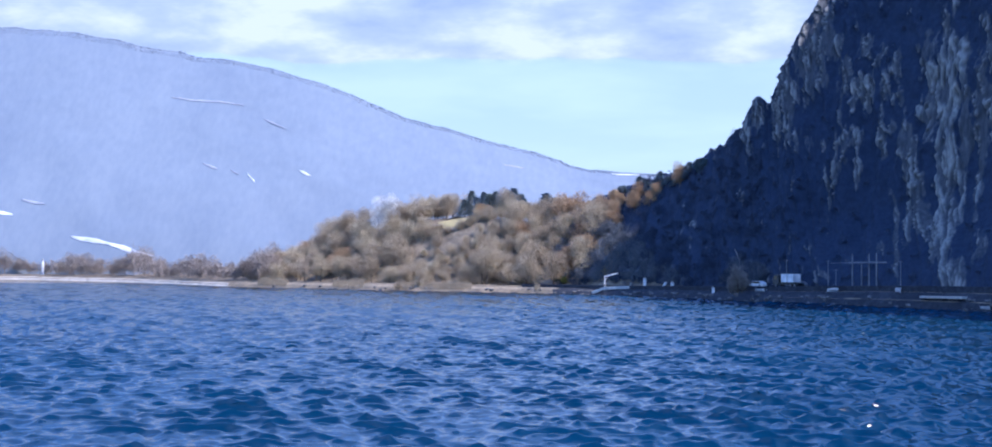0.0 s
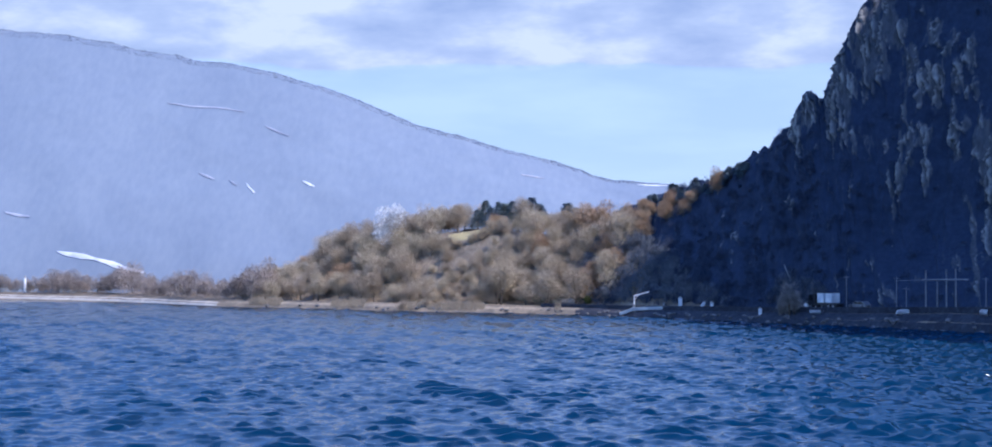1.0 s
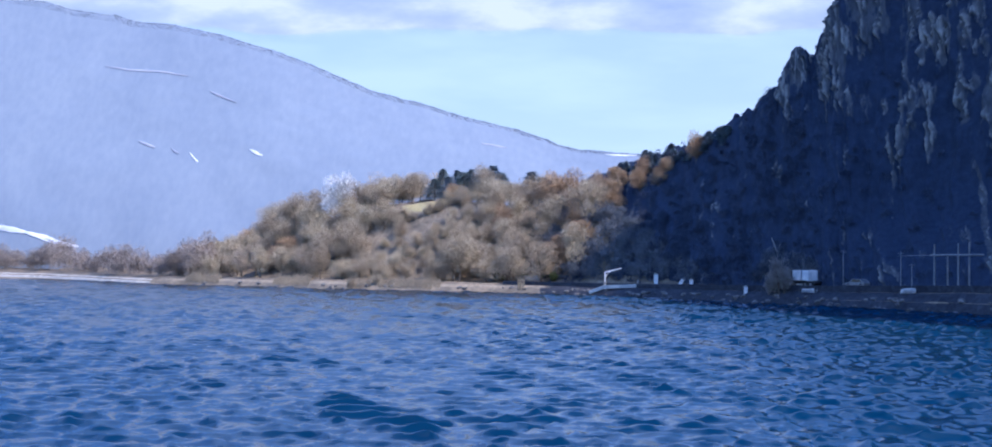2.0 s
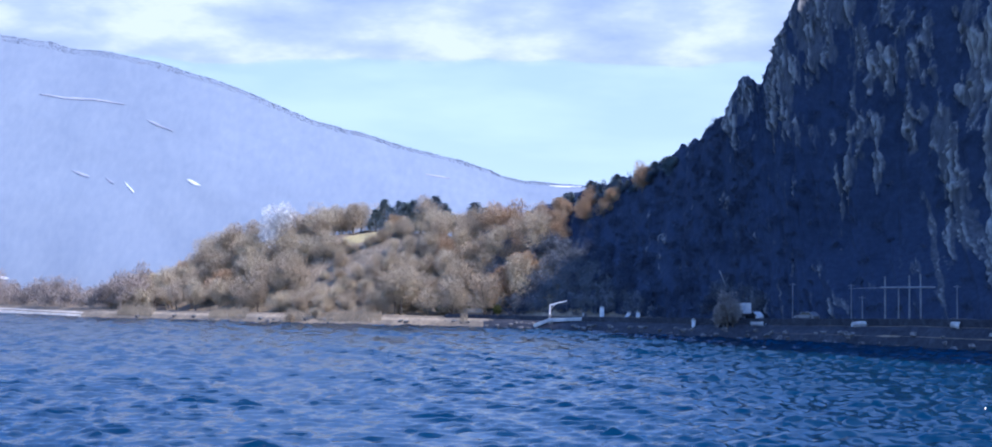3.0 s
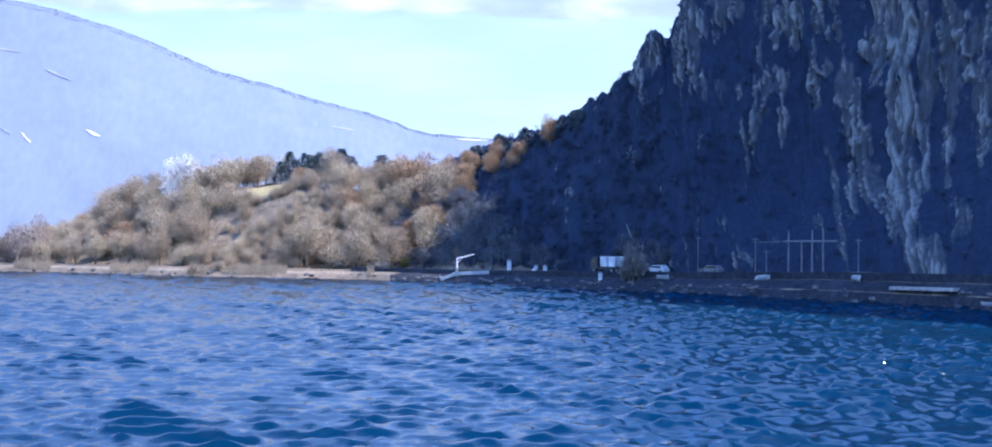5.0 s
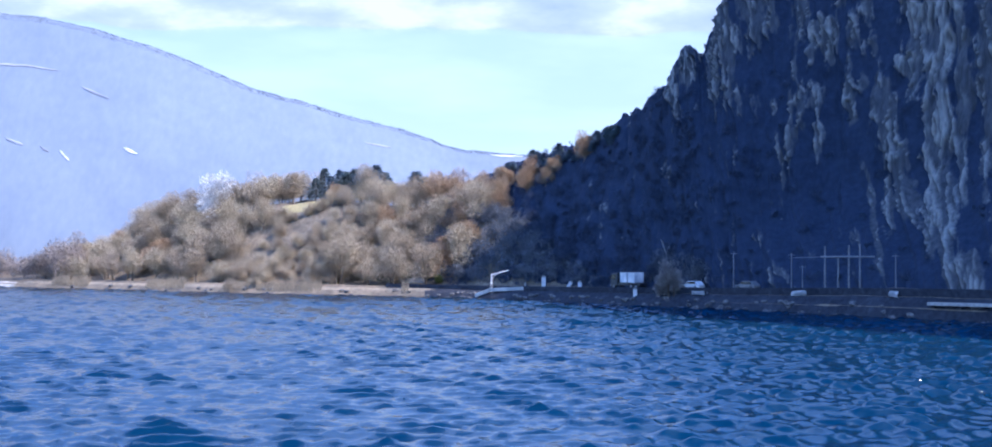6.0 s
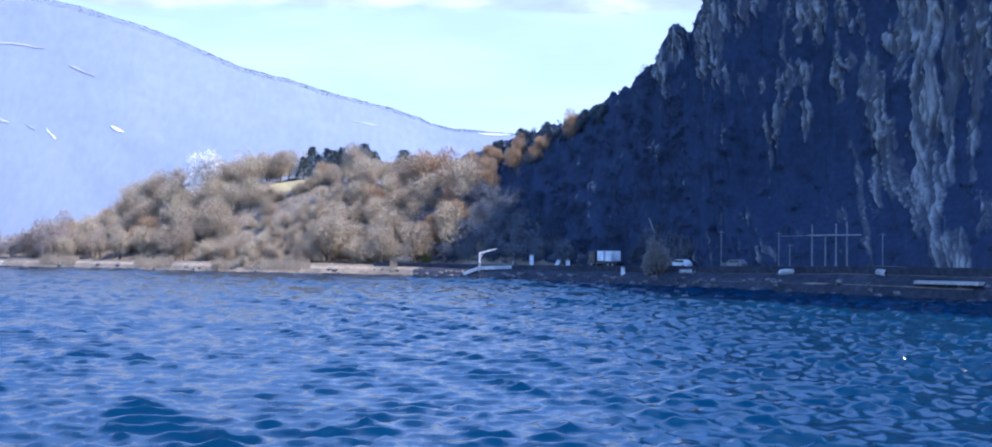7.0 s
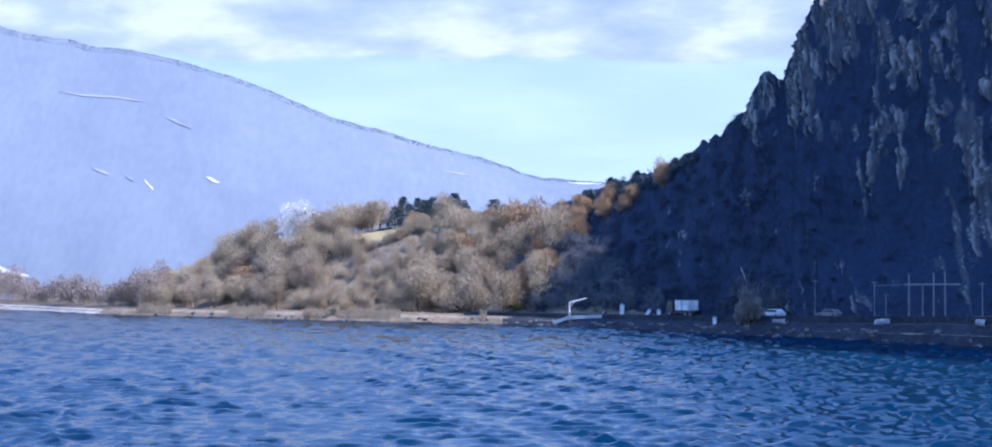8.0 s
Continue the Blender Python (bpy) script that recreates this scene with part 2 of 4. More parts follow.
def land():
    xs = np.concatenate([np.linspace(-320, -125, 60), np.arange(-123, 62, 1.3), np.linspace(62, 200, 60)])
    sv = np.concatenate([[-30, -12], np.arange(-4, 50, 1.0), np.linspace(51, 230, 40), [700, 1800]])
    x, s = np.meshgrid(xs, sv)
    y = smooth_interp(x, SHORE_X, SHORE_Y) + s / 0.82
    P = np.stack([x, y, land_z(x, y)], -1)
    ob = new("ground", grid_mesh("ground", P, M_GROUND))
    return tagged(ob, "dry grassy lake shore rising into a wooded hill", "ground", kind="structure")


land()


# ---------- cliff ----------
BASE = [(2, 292), (14, 281), (22, 269), (30, 258), (37, 248), (44, 240), (50, 233), (54, 228), (58, 222), (66, 212), (74, 200), (80, 188), (87, 174), (93, 158), (100, 138), (115, 100), (140, 40)]
# from column 11 on the unseen crest is raised to block the sun
RIDGE = [(8, 322, 23), (20, 315, 28), (29, 305, 30.5), (37, 290, 33), (43, 275, 36.5), (48, 262, 39.3), (51.5, 255, 44.6), (55.5, 251, 46.2), (60, 250, 60), (70, 249, 77), (84, 245, 84), (98, 231, 106), (106, 205, 108), (114, 180, 108), (124, 142, 108), (140, 100, 106), (165, 40, 103)]


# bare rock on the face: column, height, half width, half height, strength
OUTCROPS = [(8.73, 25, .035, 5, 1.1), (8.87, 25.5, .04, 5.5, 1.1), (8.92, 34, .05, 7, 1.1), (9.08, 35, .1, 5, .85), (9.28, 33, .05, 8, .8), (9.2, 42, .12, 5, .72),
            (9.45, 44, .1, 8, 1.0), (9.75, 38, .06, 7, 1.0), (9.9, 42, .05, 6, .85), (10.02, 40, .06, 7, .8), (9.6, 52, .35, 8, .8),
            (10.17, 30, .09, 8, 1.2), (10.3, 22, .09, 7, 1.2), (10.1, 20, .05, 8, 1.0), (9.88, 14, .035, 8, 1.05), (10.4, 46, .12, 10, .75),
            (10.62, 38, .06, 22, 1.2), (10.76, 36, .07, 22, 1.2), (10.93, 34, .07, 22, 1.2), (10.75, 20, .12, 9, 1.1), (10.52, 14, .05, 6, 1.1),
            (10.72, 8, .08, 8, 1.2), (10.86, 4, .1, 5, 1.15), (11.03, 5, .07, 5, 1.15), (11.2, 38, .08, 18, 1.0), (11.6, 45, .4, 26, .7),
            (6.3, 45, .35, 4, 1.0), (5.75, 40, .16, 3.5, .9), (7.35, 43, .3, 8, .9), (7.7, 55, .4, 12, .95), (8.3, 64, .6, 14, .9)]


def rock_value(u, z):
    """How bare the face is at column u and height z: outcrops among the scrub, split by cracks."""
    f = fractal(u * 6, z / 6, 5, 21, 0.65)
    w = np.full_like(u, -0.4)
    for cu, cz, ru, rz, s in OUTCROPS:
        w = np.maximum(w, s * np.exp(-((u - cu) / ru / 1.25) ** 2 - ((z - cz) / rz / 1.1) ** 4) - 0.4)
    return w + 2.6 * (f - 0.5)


def vein_value(u, z):
    """Pale upright ribs in the bare rock, 1 on a rib and 0 between."""
    n = fractal(u * 11 + 2.0 * fractal(u * 5, z / 6, 4, 23), z / 10, 3, 22, 0.6)
    wide = 0.036 + 0.03 * np.exp(-((u - 10.78) / 0.28) ** 4)
    return np.exp(-((n - 0.5) / wide) ** 2)


def cliff():
    nu, nv = 900, 300
    u = np.linspace(0, 14.0, nu)
    u = np.concatenate([u, [14.5, 15, 15.5, 16]])
    v = np.concatenate([np.linspace(0, 1, nv), [1.03, 1.1, 1.25]])
    U, V = np.meshgrid(u, v)
    k = np.arange(len(BASE))
    B = np.array(BASE, float)
    T = np.array(RIDGE, float)
    sm = lambda c: sum(np.interp(U + o, k, c) for o in (-0.3, 0, 0.3)) / 3
    bx, by = sm(B[:, 0]), sm(B[:, 1])
    tx, ty, tz = sm(T[:, 0]), sm(T[:, 1]), sm(T[:, 2])
    w = np.clip(V, 0, 1)
    steep = step((U - 6.5) / 3)
    g = w * (1 - steep) + (0.45 * step(w / 0.25) + 0.55 * w) * steep
    x, y, z = bx + (tx - bx) * g, by + (ty - by) * g, 1.2 + (tz - 1.2) * w
    over = np.maximum(V - 1, 0)
    x, y, z = x + over * 220, y + over * 240, z - over * 220 * (tz / 60)
    # outward direction of the face
    nx, ny = -0.87, -0.49
    amp = step(w / 0.06) * step((1.0 - w) / 0.03 + 0.25)
    ridged = 1 - np.abs(2 * fractal(U * 1.9, z / 22, 4, 5) - 1)
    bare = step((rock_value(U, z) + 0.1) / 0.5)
    d = bare * (0.3 + 0.9 * vein_value(U, z) + 0.9 * (fractal(U * 12, z / 4, 3, 19) - 0.5)) + 3.2 * (ridged - 0.75) * (0.35 + 0.65 * steep) + 1.6 * (fractal(U * 5, z / 5, 4, 11) - 0.5) + 2.0 * steep * (fractal(U * 3.3, z / 30, 3, 15) - 0.5)
    x, y = x + nx * d * amp, y + ny * d * amp
    z = z + (fractal(U * 6, V * 0 + 3, 4, 31) - 0.5) * 2.4 * step(w) * w
    z = z + step((w - 0.75) / 0.2) * (3.4 * np.exp(-((U - 6.28) / 0.46) ** 4) - 0.8 * np.exp(-((U - 6.92) / 0.14) ** 2))
    P = np.stack([x, y, z], -1)
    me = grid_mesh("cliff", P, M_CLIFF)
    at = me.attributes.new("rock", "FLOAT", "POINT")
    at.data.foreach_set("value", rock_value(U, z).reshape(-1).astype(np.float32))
    me.attributes.new("vein", "FLOAT", "POINT").data.foreach_set("value", vein_value(U, z).reshape(-1).astype(np.float32))
    ob = new("cliff", me)
    tagged(ob, "steep shaded limestone cliff above scrub-covered lakeside slope", "cliff", kind="structure")
    return P[:nv], U[:nv]


CLIFF_P, CLIFF_U = cliff()

# ---------- far mountain ----------
MOUNT_X = [-420, -330, -240, -205, -185, -168, -142, -128, -110, -90, -76, -60, -43, -24, 0, 18, 26, 42, 80, 180]
MOUNT_Z = [92, 99, 107, 105.5, 102.5, 98.5, 94, 92.8, 88.5, 82.6, 76.5, 69.6, 65.2, 60, 53.6, 47.4, 46.4, 45.6, 43, 38]



def mountain_point(x, v):
    """A point of the far slope: v is 0 at its foot and 1 on its ridge."""
    top = sum(np.interp(x + o, MOUNT_X, MOUNT_Z) for o in (-4, 0, 4)) / 3
    w = np.clip(v, 0, 1)
    y = 436 + 64 * v + 10 * (fractal(x / 60, v * 2, 3, 51) - 0.5) * (1 - w)
    z = top * (w ** 0.9) - np.maximum(v - 1, 0) * 60
    z = z + (fractal(x / 9, v * 9, 4, 61) - 0.5) * 1.6 + (fractal(x / 40, v * 3, 3, 62) - 0.5) * 6 * w * (1 - w)
    return np.stack([x, y, z], -1)


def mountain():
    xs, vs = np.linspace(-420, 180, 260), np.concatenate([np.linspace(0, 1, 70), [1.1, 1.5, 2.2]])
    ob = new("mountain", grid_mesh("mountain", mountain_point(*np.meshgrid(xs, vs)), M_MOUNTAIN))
    tagged(ob, "long mountain ridge beyond the lake, its blue haze painted on", "mountain", kind="structure")


def snow_patch(x0, x1, v0, v1, thick, thin=False):
    """A ragged strip of old snow on the far slope."""
    t, q = np.meshgrid(np.linspace(0, 1, 24), np.linspace(-1, 1, 5))
    wid = 0.6 * thick * np.sqrt(np.clip(t * (1 - t) * 4, 0, 1)) * (0.5 + fractal(t * 5 + x0, t * 0, 3, 71))
    P = mountain_point(x0 + (x1 - x0) * t, v0 + (v1 - v0) * t + q * wid)
    P[..., 1] -= 0.3
    P[..., 2] += 0.25 * (1 - q * q)
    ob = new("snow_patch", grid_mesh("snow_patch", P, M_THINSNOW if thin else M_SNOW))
    tagged(ob, "small white patch of old snow on the hazy slope", "snow", "snow patches on the mountain")


mountain()


# the first two stand in for a long man-made white strip
for _p in [(-180, -164, .128, .11, .013), (-166, -147, .112, .075, .012), (-218, -204, .215, .2, .012), (-95.5, -90.5, .481, .461, .011), (-116, -112.2, .43, .396, .008), (31, 43, .975, .985, .009)]:
    snow_patch(*_p)
for _p in [(-134.3, -128, .458, .434, .009), (-122.5, -119.4, .436, .42, .008), (-152, -122, .764, .766, .007), (-113, -103.5, .714, .692, .007), (-14.6, -5.6, .82, .83, .008), (-202, -192.6, .256, .243, .008)]:
    snow_patch(*_p, thin=True)


def ridge_forest():
    """A fringe of small dark trees along the crest of the mountain."""
    rng = np.random.default_rng(55)
    n = 9000
    x = rng.uniform(-330, 60, n)
    p = mountain_point(x, 1.0 - rng.random(n) ** 2 * 0.03)
    h = 0.05 + 0.3 * rng.random(n)
    V = np.stack([p + np.stack([-0.45 + 0 * h, 0 * h, -0.3 + 0 * h], 1), p + np.stack([0.45 + 0 * h, 0 * h, -0.3 + 0 * h], 1), p + np.stack([rng.normal(0, .15, n), 0 * h, h], 1)], 1).reshape(-1, 3)
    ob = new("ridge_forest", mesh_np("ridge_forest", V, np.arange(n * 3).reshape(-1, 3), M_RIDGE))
    tagged(ob, "dark fringe of trees along the mountain crest", "woodland", kind="stuff")


# crest trees take on the mountain's painted haze in their colour
M_RIDGE = speckled("haze_tinted_forest", (0.18, 0.205, 0.26), (0.205, 0.232, 0.285), (0.23, 0.258, 0.31), 0.3)
ridge_forest()


# ---------- clouds, far behind the mountain ----------
def clouds():
    m = bpy.data.materials.new("cloud_bank")
    m.use_nodes = True
    n, l = m.node_tree.nodes, m.node_tree.links
    n.remove(n["Principled BSDF"])
    geo = n.new("ShaderNodeTexCoord")
    mp = n.new("ShaderNodeMapping")
    mp.inputs["Scale"].default_value = (1.0, 0.0, 2.6)
    l.new(geo.outputs["Object"], mp.inputs["Vector"])
    a = noise_tex(n, l, mp.outputs["Vector"], 0.0065, 7, 0.5)
    c = noise_tex(n, l, mp.outputs["Vector"], 0.011, 7, 0.55)
    at = n.new("ShaderNodeAttribute")
    at.attribute_name = "cover"
    add = n.new("ShaderNodeMath")
    l.new(a, add.inputs[0])
    l.new(at.outputs["Fac"], add.inputs[1])
    k = n.new("ShaderNodeMapRange")
    k.interpolation_type = "SMOOTHSTEP"
    k.inputs["From Min"].default_value, k.inputs["From Max"].default_value = 0.5, 0.66
    l.new(add.outputs[0], k.inputs["Value"])
    veil = n.new("ShaderNodeMath")
    veil.operation = "MAXIMUM"
    l.new(k.outputs[0], veil.inputs[0])
    veil.inputs[1].default_value = 0.8
    edge = n.new("ShaderNodeAttribute")
    edge.attribute_name = "thin"
    fade = n.new("ShaderNodeMath")
    fade.operation = "MULTIPLY"
    l.new(veil.outputs[0], fade.inputs[0])
    l.new(edge.outputs["Fac"], fade.inputs[1])
    em, tr, mx = n.new("ShaderNodeEmission"), n.new("ShaderNodeBsdfTransparent"), n.new("ShaderNodeMixShader")
    cloud = ramp(n, l, c, [(0.36, (0.52, 0.58, 0.7)), (0.5, (0.72, 0.75, 0.8)), (0.6, (1.0, 0.97, 0.9))])
    l.new(mix(n, l, k.outputs[0], (0.76, 0.81, 0.84), cloud), em.inputs["Color"])
    em.inputs["Strength"].default_value = 0.77
    l.new(fade.outputs[0], mx.inputs[0])
    l.new(tr.outputs[0], mx.inputs[1])
    l.new(em.outputs[0], mx.inputs[2])
    l.new(mx.outputs[0], n["Material Output"].inputs["Surface"])
    x, z = np.meshgrid(np.linspace(-560, 560, 90), np.linspace(0, 215, 60))
    y = 640 - (x / 560) ** 2 * 120
    me = grid_mesh("backdrop", np.stack([x, y, z], -1), m)
    thin = 1 - step((z - 150) / 60)
    me.attributes.new("thin", "FLOAT", "POINT").data.foreach_set("value", thin.reshape(-1).astype(np.float32))
    cover = 0.30 * step((z - 107) / 16) - 0.30 * (1 - step((z - 90) / 26)) - 0.05 * step((z - 170) / 60) - 0.12 * step((x - 150) / 90)
    me.attributes.new("cover", "FLOAT", "POINT").data.foreach_set("value", cover.reshape(-1).astype(np.float32))
    ob = new("backdrop", me)
    ob.visible_shadow = False
    tagged(ob, "bank of white and grey-blue clouds in a pale sky", "clouds", kind="structure")


clouds()


# ---------- trees ----------
def tube(verts, faces, a, b, ra, rb, sides=5):
    a, b = Vector(a), Vector(b)
    q = (b - a).to_track_quat("Z", "Y")
    base = len(verts)
    for p, r in ((a, ra), (b, rb)):
        for i in range(sides):
            t = 2 * math.pi * i / sides
            verts.append(tuple(p + q @ Vector((r * math.cos(t), r * math.sin(t), 0))))
    for i in range(sides):
        j = (i + 1) % sides
        faces.append((base + i, base + j, base + sides + j, base + sides + i))


def twig_cloud(rng, lobes, count, length, width):
    """Thin three-cornered twigs that spray outwards from the lobes' centres."""
    L = np.array(lobes, float)
    w = L[:, 3] ** 2
    i = rng.choice(len(L), count, p=w / w.sum())
    d = rng.normal(size=(count, 3))
    d /= np.linalg.norm(d, axis=1)[:, None]
    rad = L[i, 3] * rng.random(count) ** 0.45
    p = L[i, :3] + d * rad[:, None] * np.array([1, 1, 1.1])
    g = d * 0.9 + rng.normal(size=(count, 3)) * 0.5 + np.array([0, 0, 0.55])
    g /= np.linalg.norm(g, axis=1)[:, None]
    side = np.cross(g, rng.normal(size=(count, 3)))
    side /= np.linalg.norm(side, axis=1)[:, None]
    ln, wd = length * (0.5 + rng.random(count)), width * (0.5 + rng.random(count))
    V = np.stack([p - side * wd[:, None], p + side * wd[:, None], p + g * ln[:, None]], 1).reshape(-1, 3)
    return V, np.arange(count * 3).reshape(-1, 3)


def bare_tree_meshes(seed, h, spread, count, twig=M_TWIG, bark=M_BARK, length=0.75, width=0.055):
    rng = np.random.default_rng(seed)
    verts, faces, lobes = [], [], []
    fork = h * (0.14 + 0.1 * rng.random())
    lean = rng.normal(0, 0.05 * h, 2)
    tube(verts, faces, (0, 0, -0.4), (lean[0] * 0.4, lean[1] * 0.4, fork), 0.035 * h, 0.024 * h, 6)
    for i in range(7):
        a = i * 2.4 + rng.random()
        z = h * (0.36 + 0.56 * rng.random())
        r = spread * (0.25 + 0.55 * rng.random()) * (1.25 - z / h)
        tip = (lean[0] + r * math.cos(a), lean[1] + r * math.sin(a), z)
        mid = (tip[0] * 0.45, tip[1] * 0.45, fork + (z - fork) * 0.55)
        tube(verts, faces, (lean[0] * 0.4, lean[1] * 0.4, fork * (0.8 + 0.2 * rng.random())), mid, 0.014 * h, 0.009 * h, 4)
        tube(verts, faces, mid, tip, 0.009 * h, 0.003 * h, 4)
        lobes.append((*tip, spread * (0.26 + 0.2 * rng.random())))
        lobes.append((*mid, spread * (0.2 + 0.14 * rng.random())))
    V, F = twig_cloud(rng, lobes, count, length, width)
    return mesh_np("trunk", verts, faces, bark), mesh_np("crown", V, F, twig)


def make_tree(meshes, m, label, category, group):
    tree = empty(category, m, label, category, group)
    part_of("trunk", meshes[0], tree)
    part_of("crown", meshes[1], tree)
    return tree


BARE = [bare_tree_meshes(100 + i, h * 1.0, w * 1.6, 5200, length=0.34, width=0.033) for i, (h, w) in enumerate([(6.2, 2.6), (7.0, 2.9), (5.4, 2.5), (6.6, 2.2), (4.6, 2.3), (7.4, 2.5), (5.8, 3.0), (5.0, 2.0)])]
RUSSET = [bare_tree_meshes(200 + i, h, w * 1.4, 4200, twig=M_RUSSET, length=0.55, width=0.04) for i, (h, w) in enumerate([(5.6, 2.6), (4.8, 2.4), (6.2, 2.7)])]


def land_at(x, y):
    return float(land_z(np.array([float(x)]), np.array([float(y)]))[0])


def in_meadow(x, y):
    return ((x + 23) / 9.0) ** 2 + ((y - 324.5) / 4.2) ** 2 < 1 or (-25 < x < -2 and 330 < y < 339)


def joined_wood(name, spots, label, seed, count, material, height=5.0, width=0.09, length=0.9):
    """Many bare trees in one mesh: a thin trunk and a spray of twigs each."""
    rng = np.random.default_rng(seed)
    VV, FF, base = [], [], 0
    for x, y, z, k in spots:
        h = height * k
        tv, tf = [], []
        tube(tv, tf, (x, y, z - 0.6), (x + rng.normal(0, .2), y, z + h * 0.75), 0.11 * k, 0.04 * k, 3)
        VV.append(np.array(tv)); FF += [tuple(base + i for i in f) for f in tf]; base += len(tv)
        lob = [(x + rng.normal(0, .7 * k), y + rng.normal(0, .7 * k), z + h * (0.3 + 0.55 * rng.random()), h * (0.18 + 0.12 * rng.random())) for _ in range(5)]
        V, F = twig_cloud(rng, lob, count, length * k, width)
        VV.append(V); FF += [tuple(f) for f in (F + base)]; base += len(V)
    ob = new(name, mesh_np(name, np.concatenate(VV), FF, material))
    return tagged(ob, label, "woodland", kind="stuff")


def hill_wood():
    rng = random.Random(5)
    spots = []
    x = -88.0
    while x < 27:
        s = 8.5
        while s < 48:
            px = x + rng.uniform(-1.9, 1.9)
            ps = s + rng.uniform(-1.7, 1.7)
            py = float(smooth_interp(np.array([px]), SHORE_X, SHORE_Y)[0]) + ps / 0.82
            shore_side = (px > 6 and ps < 13) or (px > 10 and ps < 13 + (px - 10) * 1.6)
            if not in_meadow(px, py) and not shore_side:
                spots.append((ps, px, py))
            s += 3.9
        x += 4.2
    spots.sort()
    rest = []
    for i, (ps, px, py) in enumerate(spots):
        k = rng.uniform(0.8, 1.35) * (0.8 if px < -70 else 1)
        if ((px + 23) / 10) ** 2 < 1 and 300 < py < 323:
            k *= 0.55
        z = land_at(px, py) - 0.15
        if i < 205:
            fam = RUSSET if (px > 8 and rng.random() < 0.7) or rng.random() < 0.06 else BARE
            t = make_tree(fam[rng.randrange(len(fam))], pose(px, py, z, 0, 0, rng.uniform(0, 360)),
                          "bare winter tree with a fuzzy crown of brown twigs" if fam is BARE else "bare tree with russet twigs on the sunlit slope", "tree", "bare trees on the hill")
            t.scale = (k * 1.2, k * 1.2, k * rng.uniform(0.9, 1.12))
        else:
            rest.append((px, py, z, k))
    joined_wood("woodland", rest, "bare brown winter woodland over the back of the hill", 8, 420, M_TWIG, 6.2, 0.065, 0.8)


hill_wood()


def far_wood():
    rng = random.Random(9)
    spots = []
    for _ in range(430):
        px = rng.uniform(-300, -80)
        ps = rng.uniform(5, 26) * (0.5 if px > -84 else 1)
        py = float(smooth_interp(np.array([px]), SHORE_X, SHORE_Y)[0]) + ps / 0.82
        clump = 0.8 + 0.35 * math.sin(px * 0.21) + 0.2 * math.sin(px * 0.083 + 1)
        spots.append((px, py, land_at(px, py), rng.uniform(0.75, 1.1) * max(clump, 0.6)))
    joined_wood("far_woodland", spots, "pale brown leafless woodland along the far beach", 12, 480, M_FARTWIG, 7.6, 0.06, 0.8)


M_FARTWIG = speckled("distant_twigs", (0.26, 0.22, 0.19), (0.33, 0.28, 0.24), (0.4, 0.35, 0.3), 0.6)
far_wood()


def cliff_wood():
    """Scrub and small bare trees on the shaded slope, thinner on the rock."""
    rng = random.Random(21)
    nv, nu = CLIFF_U.shape
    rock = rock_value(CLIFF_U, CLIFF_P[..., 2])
    spots = []
    for _ in range(3300):
        u = rng.uniform(0.1, 12.8)
        j = min(int(u / 14 * 899), nu - 1)
        i = rng.randrange(2, nv)
        x, y, z = CLIFF_P[i, j]
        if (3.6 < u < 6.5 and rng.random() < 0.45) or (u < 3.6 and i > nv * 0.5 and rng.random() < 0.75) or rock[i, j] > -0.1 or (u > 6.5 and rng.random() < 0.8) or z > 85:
            continue
        spots.append((float(x), float(y), float(z) - 0.3, rng.uniform(0.5, 1.0) * (1.0 if u < 6 else 0.75) * (0.4 if i > nv - 14 else 1.0)))
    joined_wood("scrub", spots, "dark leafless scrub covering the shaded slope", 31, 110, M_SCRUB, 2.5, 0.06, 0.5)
    # crest and upper edge, where the sun still reaches
    for _ in range(110):
        u, v = rng.uniform(0.1, 4.0), rng.uniform(0.4, 0.84)
        if v < 0.42 + 0.12 * u:
            continue
        j, i = min(int(u / 14 * 899), nu - 1), min(int(v * (nv - 1)), nv - 1)
        x, y, z = CLIFF_P[i, j]
        t = make_tree(RUSSET[rng.randrange(3)], pose(float(x), float(y), float(z) - 0.25, 0, 0, rng.uniform(0, 360)), "bare tree with russet twigs on the sunlit slope", "tree", "bare trees on the hill")
        k = rng.uniform(0.6, 0.95)
        t.scale = (k, k, k)


# twigs tinted dark blue like the face, with haze and shade painted in
M_SCRUB = speckled("haze_blue_twigs", (0.045, 0.057, 0.092), (0.06, 0.075, 0.116), (0.074, 0.09, 0.134), 0.8)
cliff_wood()


def foot_scrub():
    """Scrub on the shaded ground between the hill and the cliff, paled for painted haze."""
    rng = random.Random(71)
    spots = []
    for _ in range(420):
        px, ps = rng.uniform(5, 36), rng.uniform(12.5, 42)
        py = float(smooth_interp(np.array([px]), SHORE_X, SHORE_Y)[0]) + ps / 0.82
        spots.append((px, py, land_at(px, py) - 0.2, rng.uniform(0.6, 1.15)))
    joined_wood("foot_scrub", spots, "dark leafless scrub at the foot of the cliff, with painted haze", 72, 260, M_BUSH, 3.6, 0.055, 0.5)


foot_scrub()


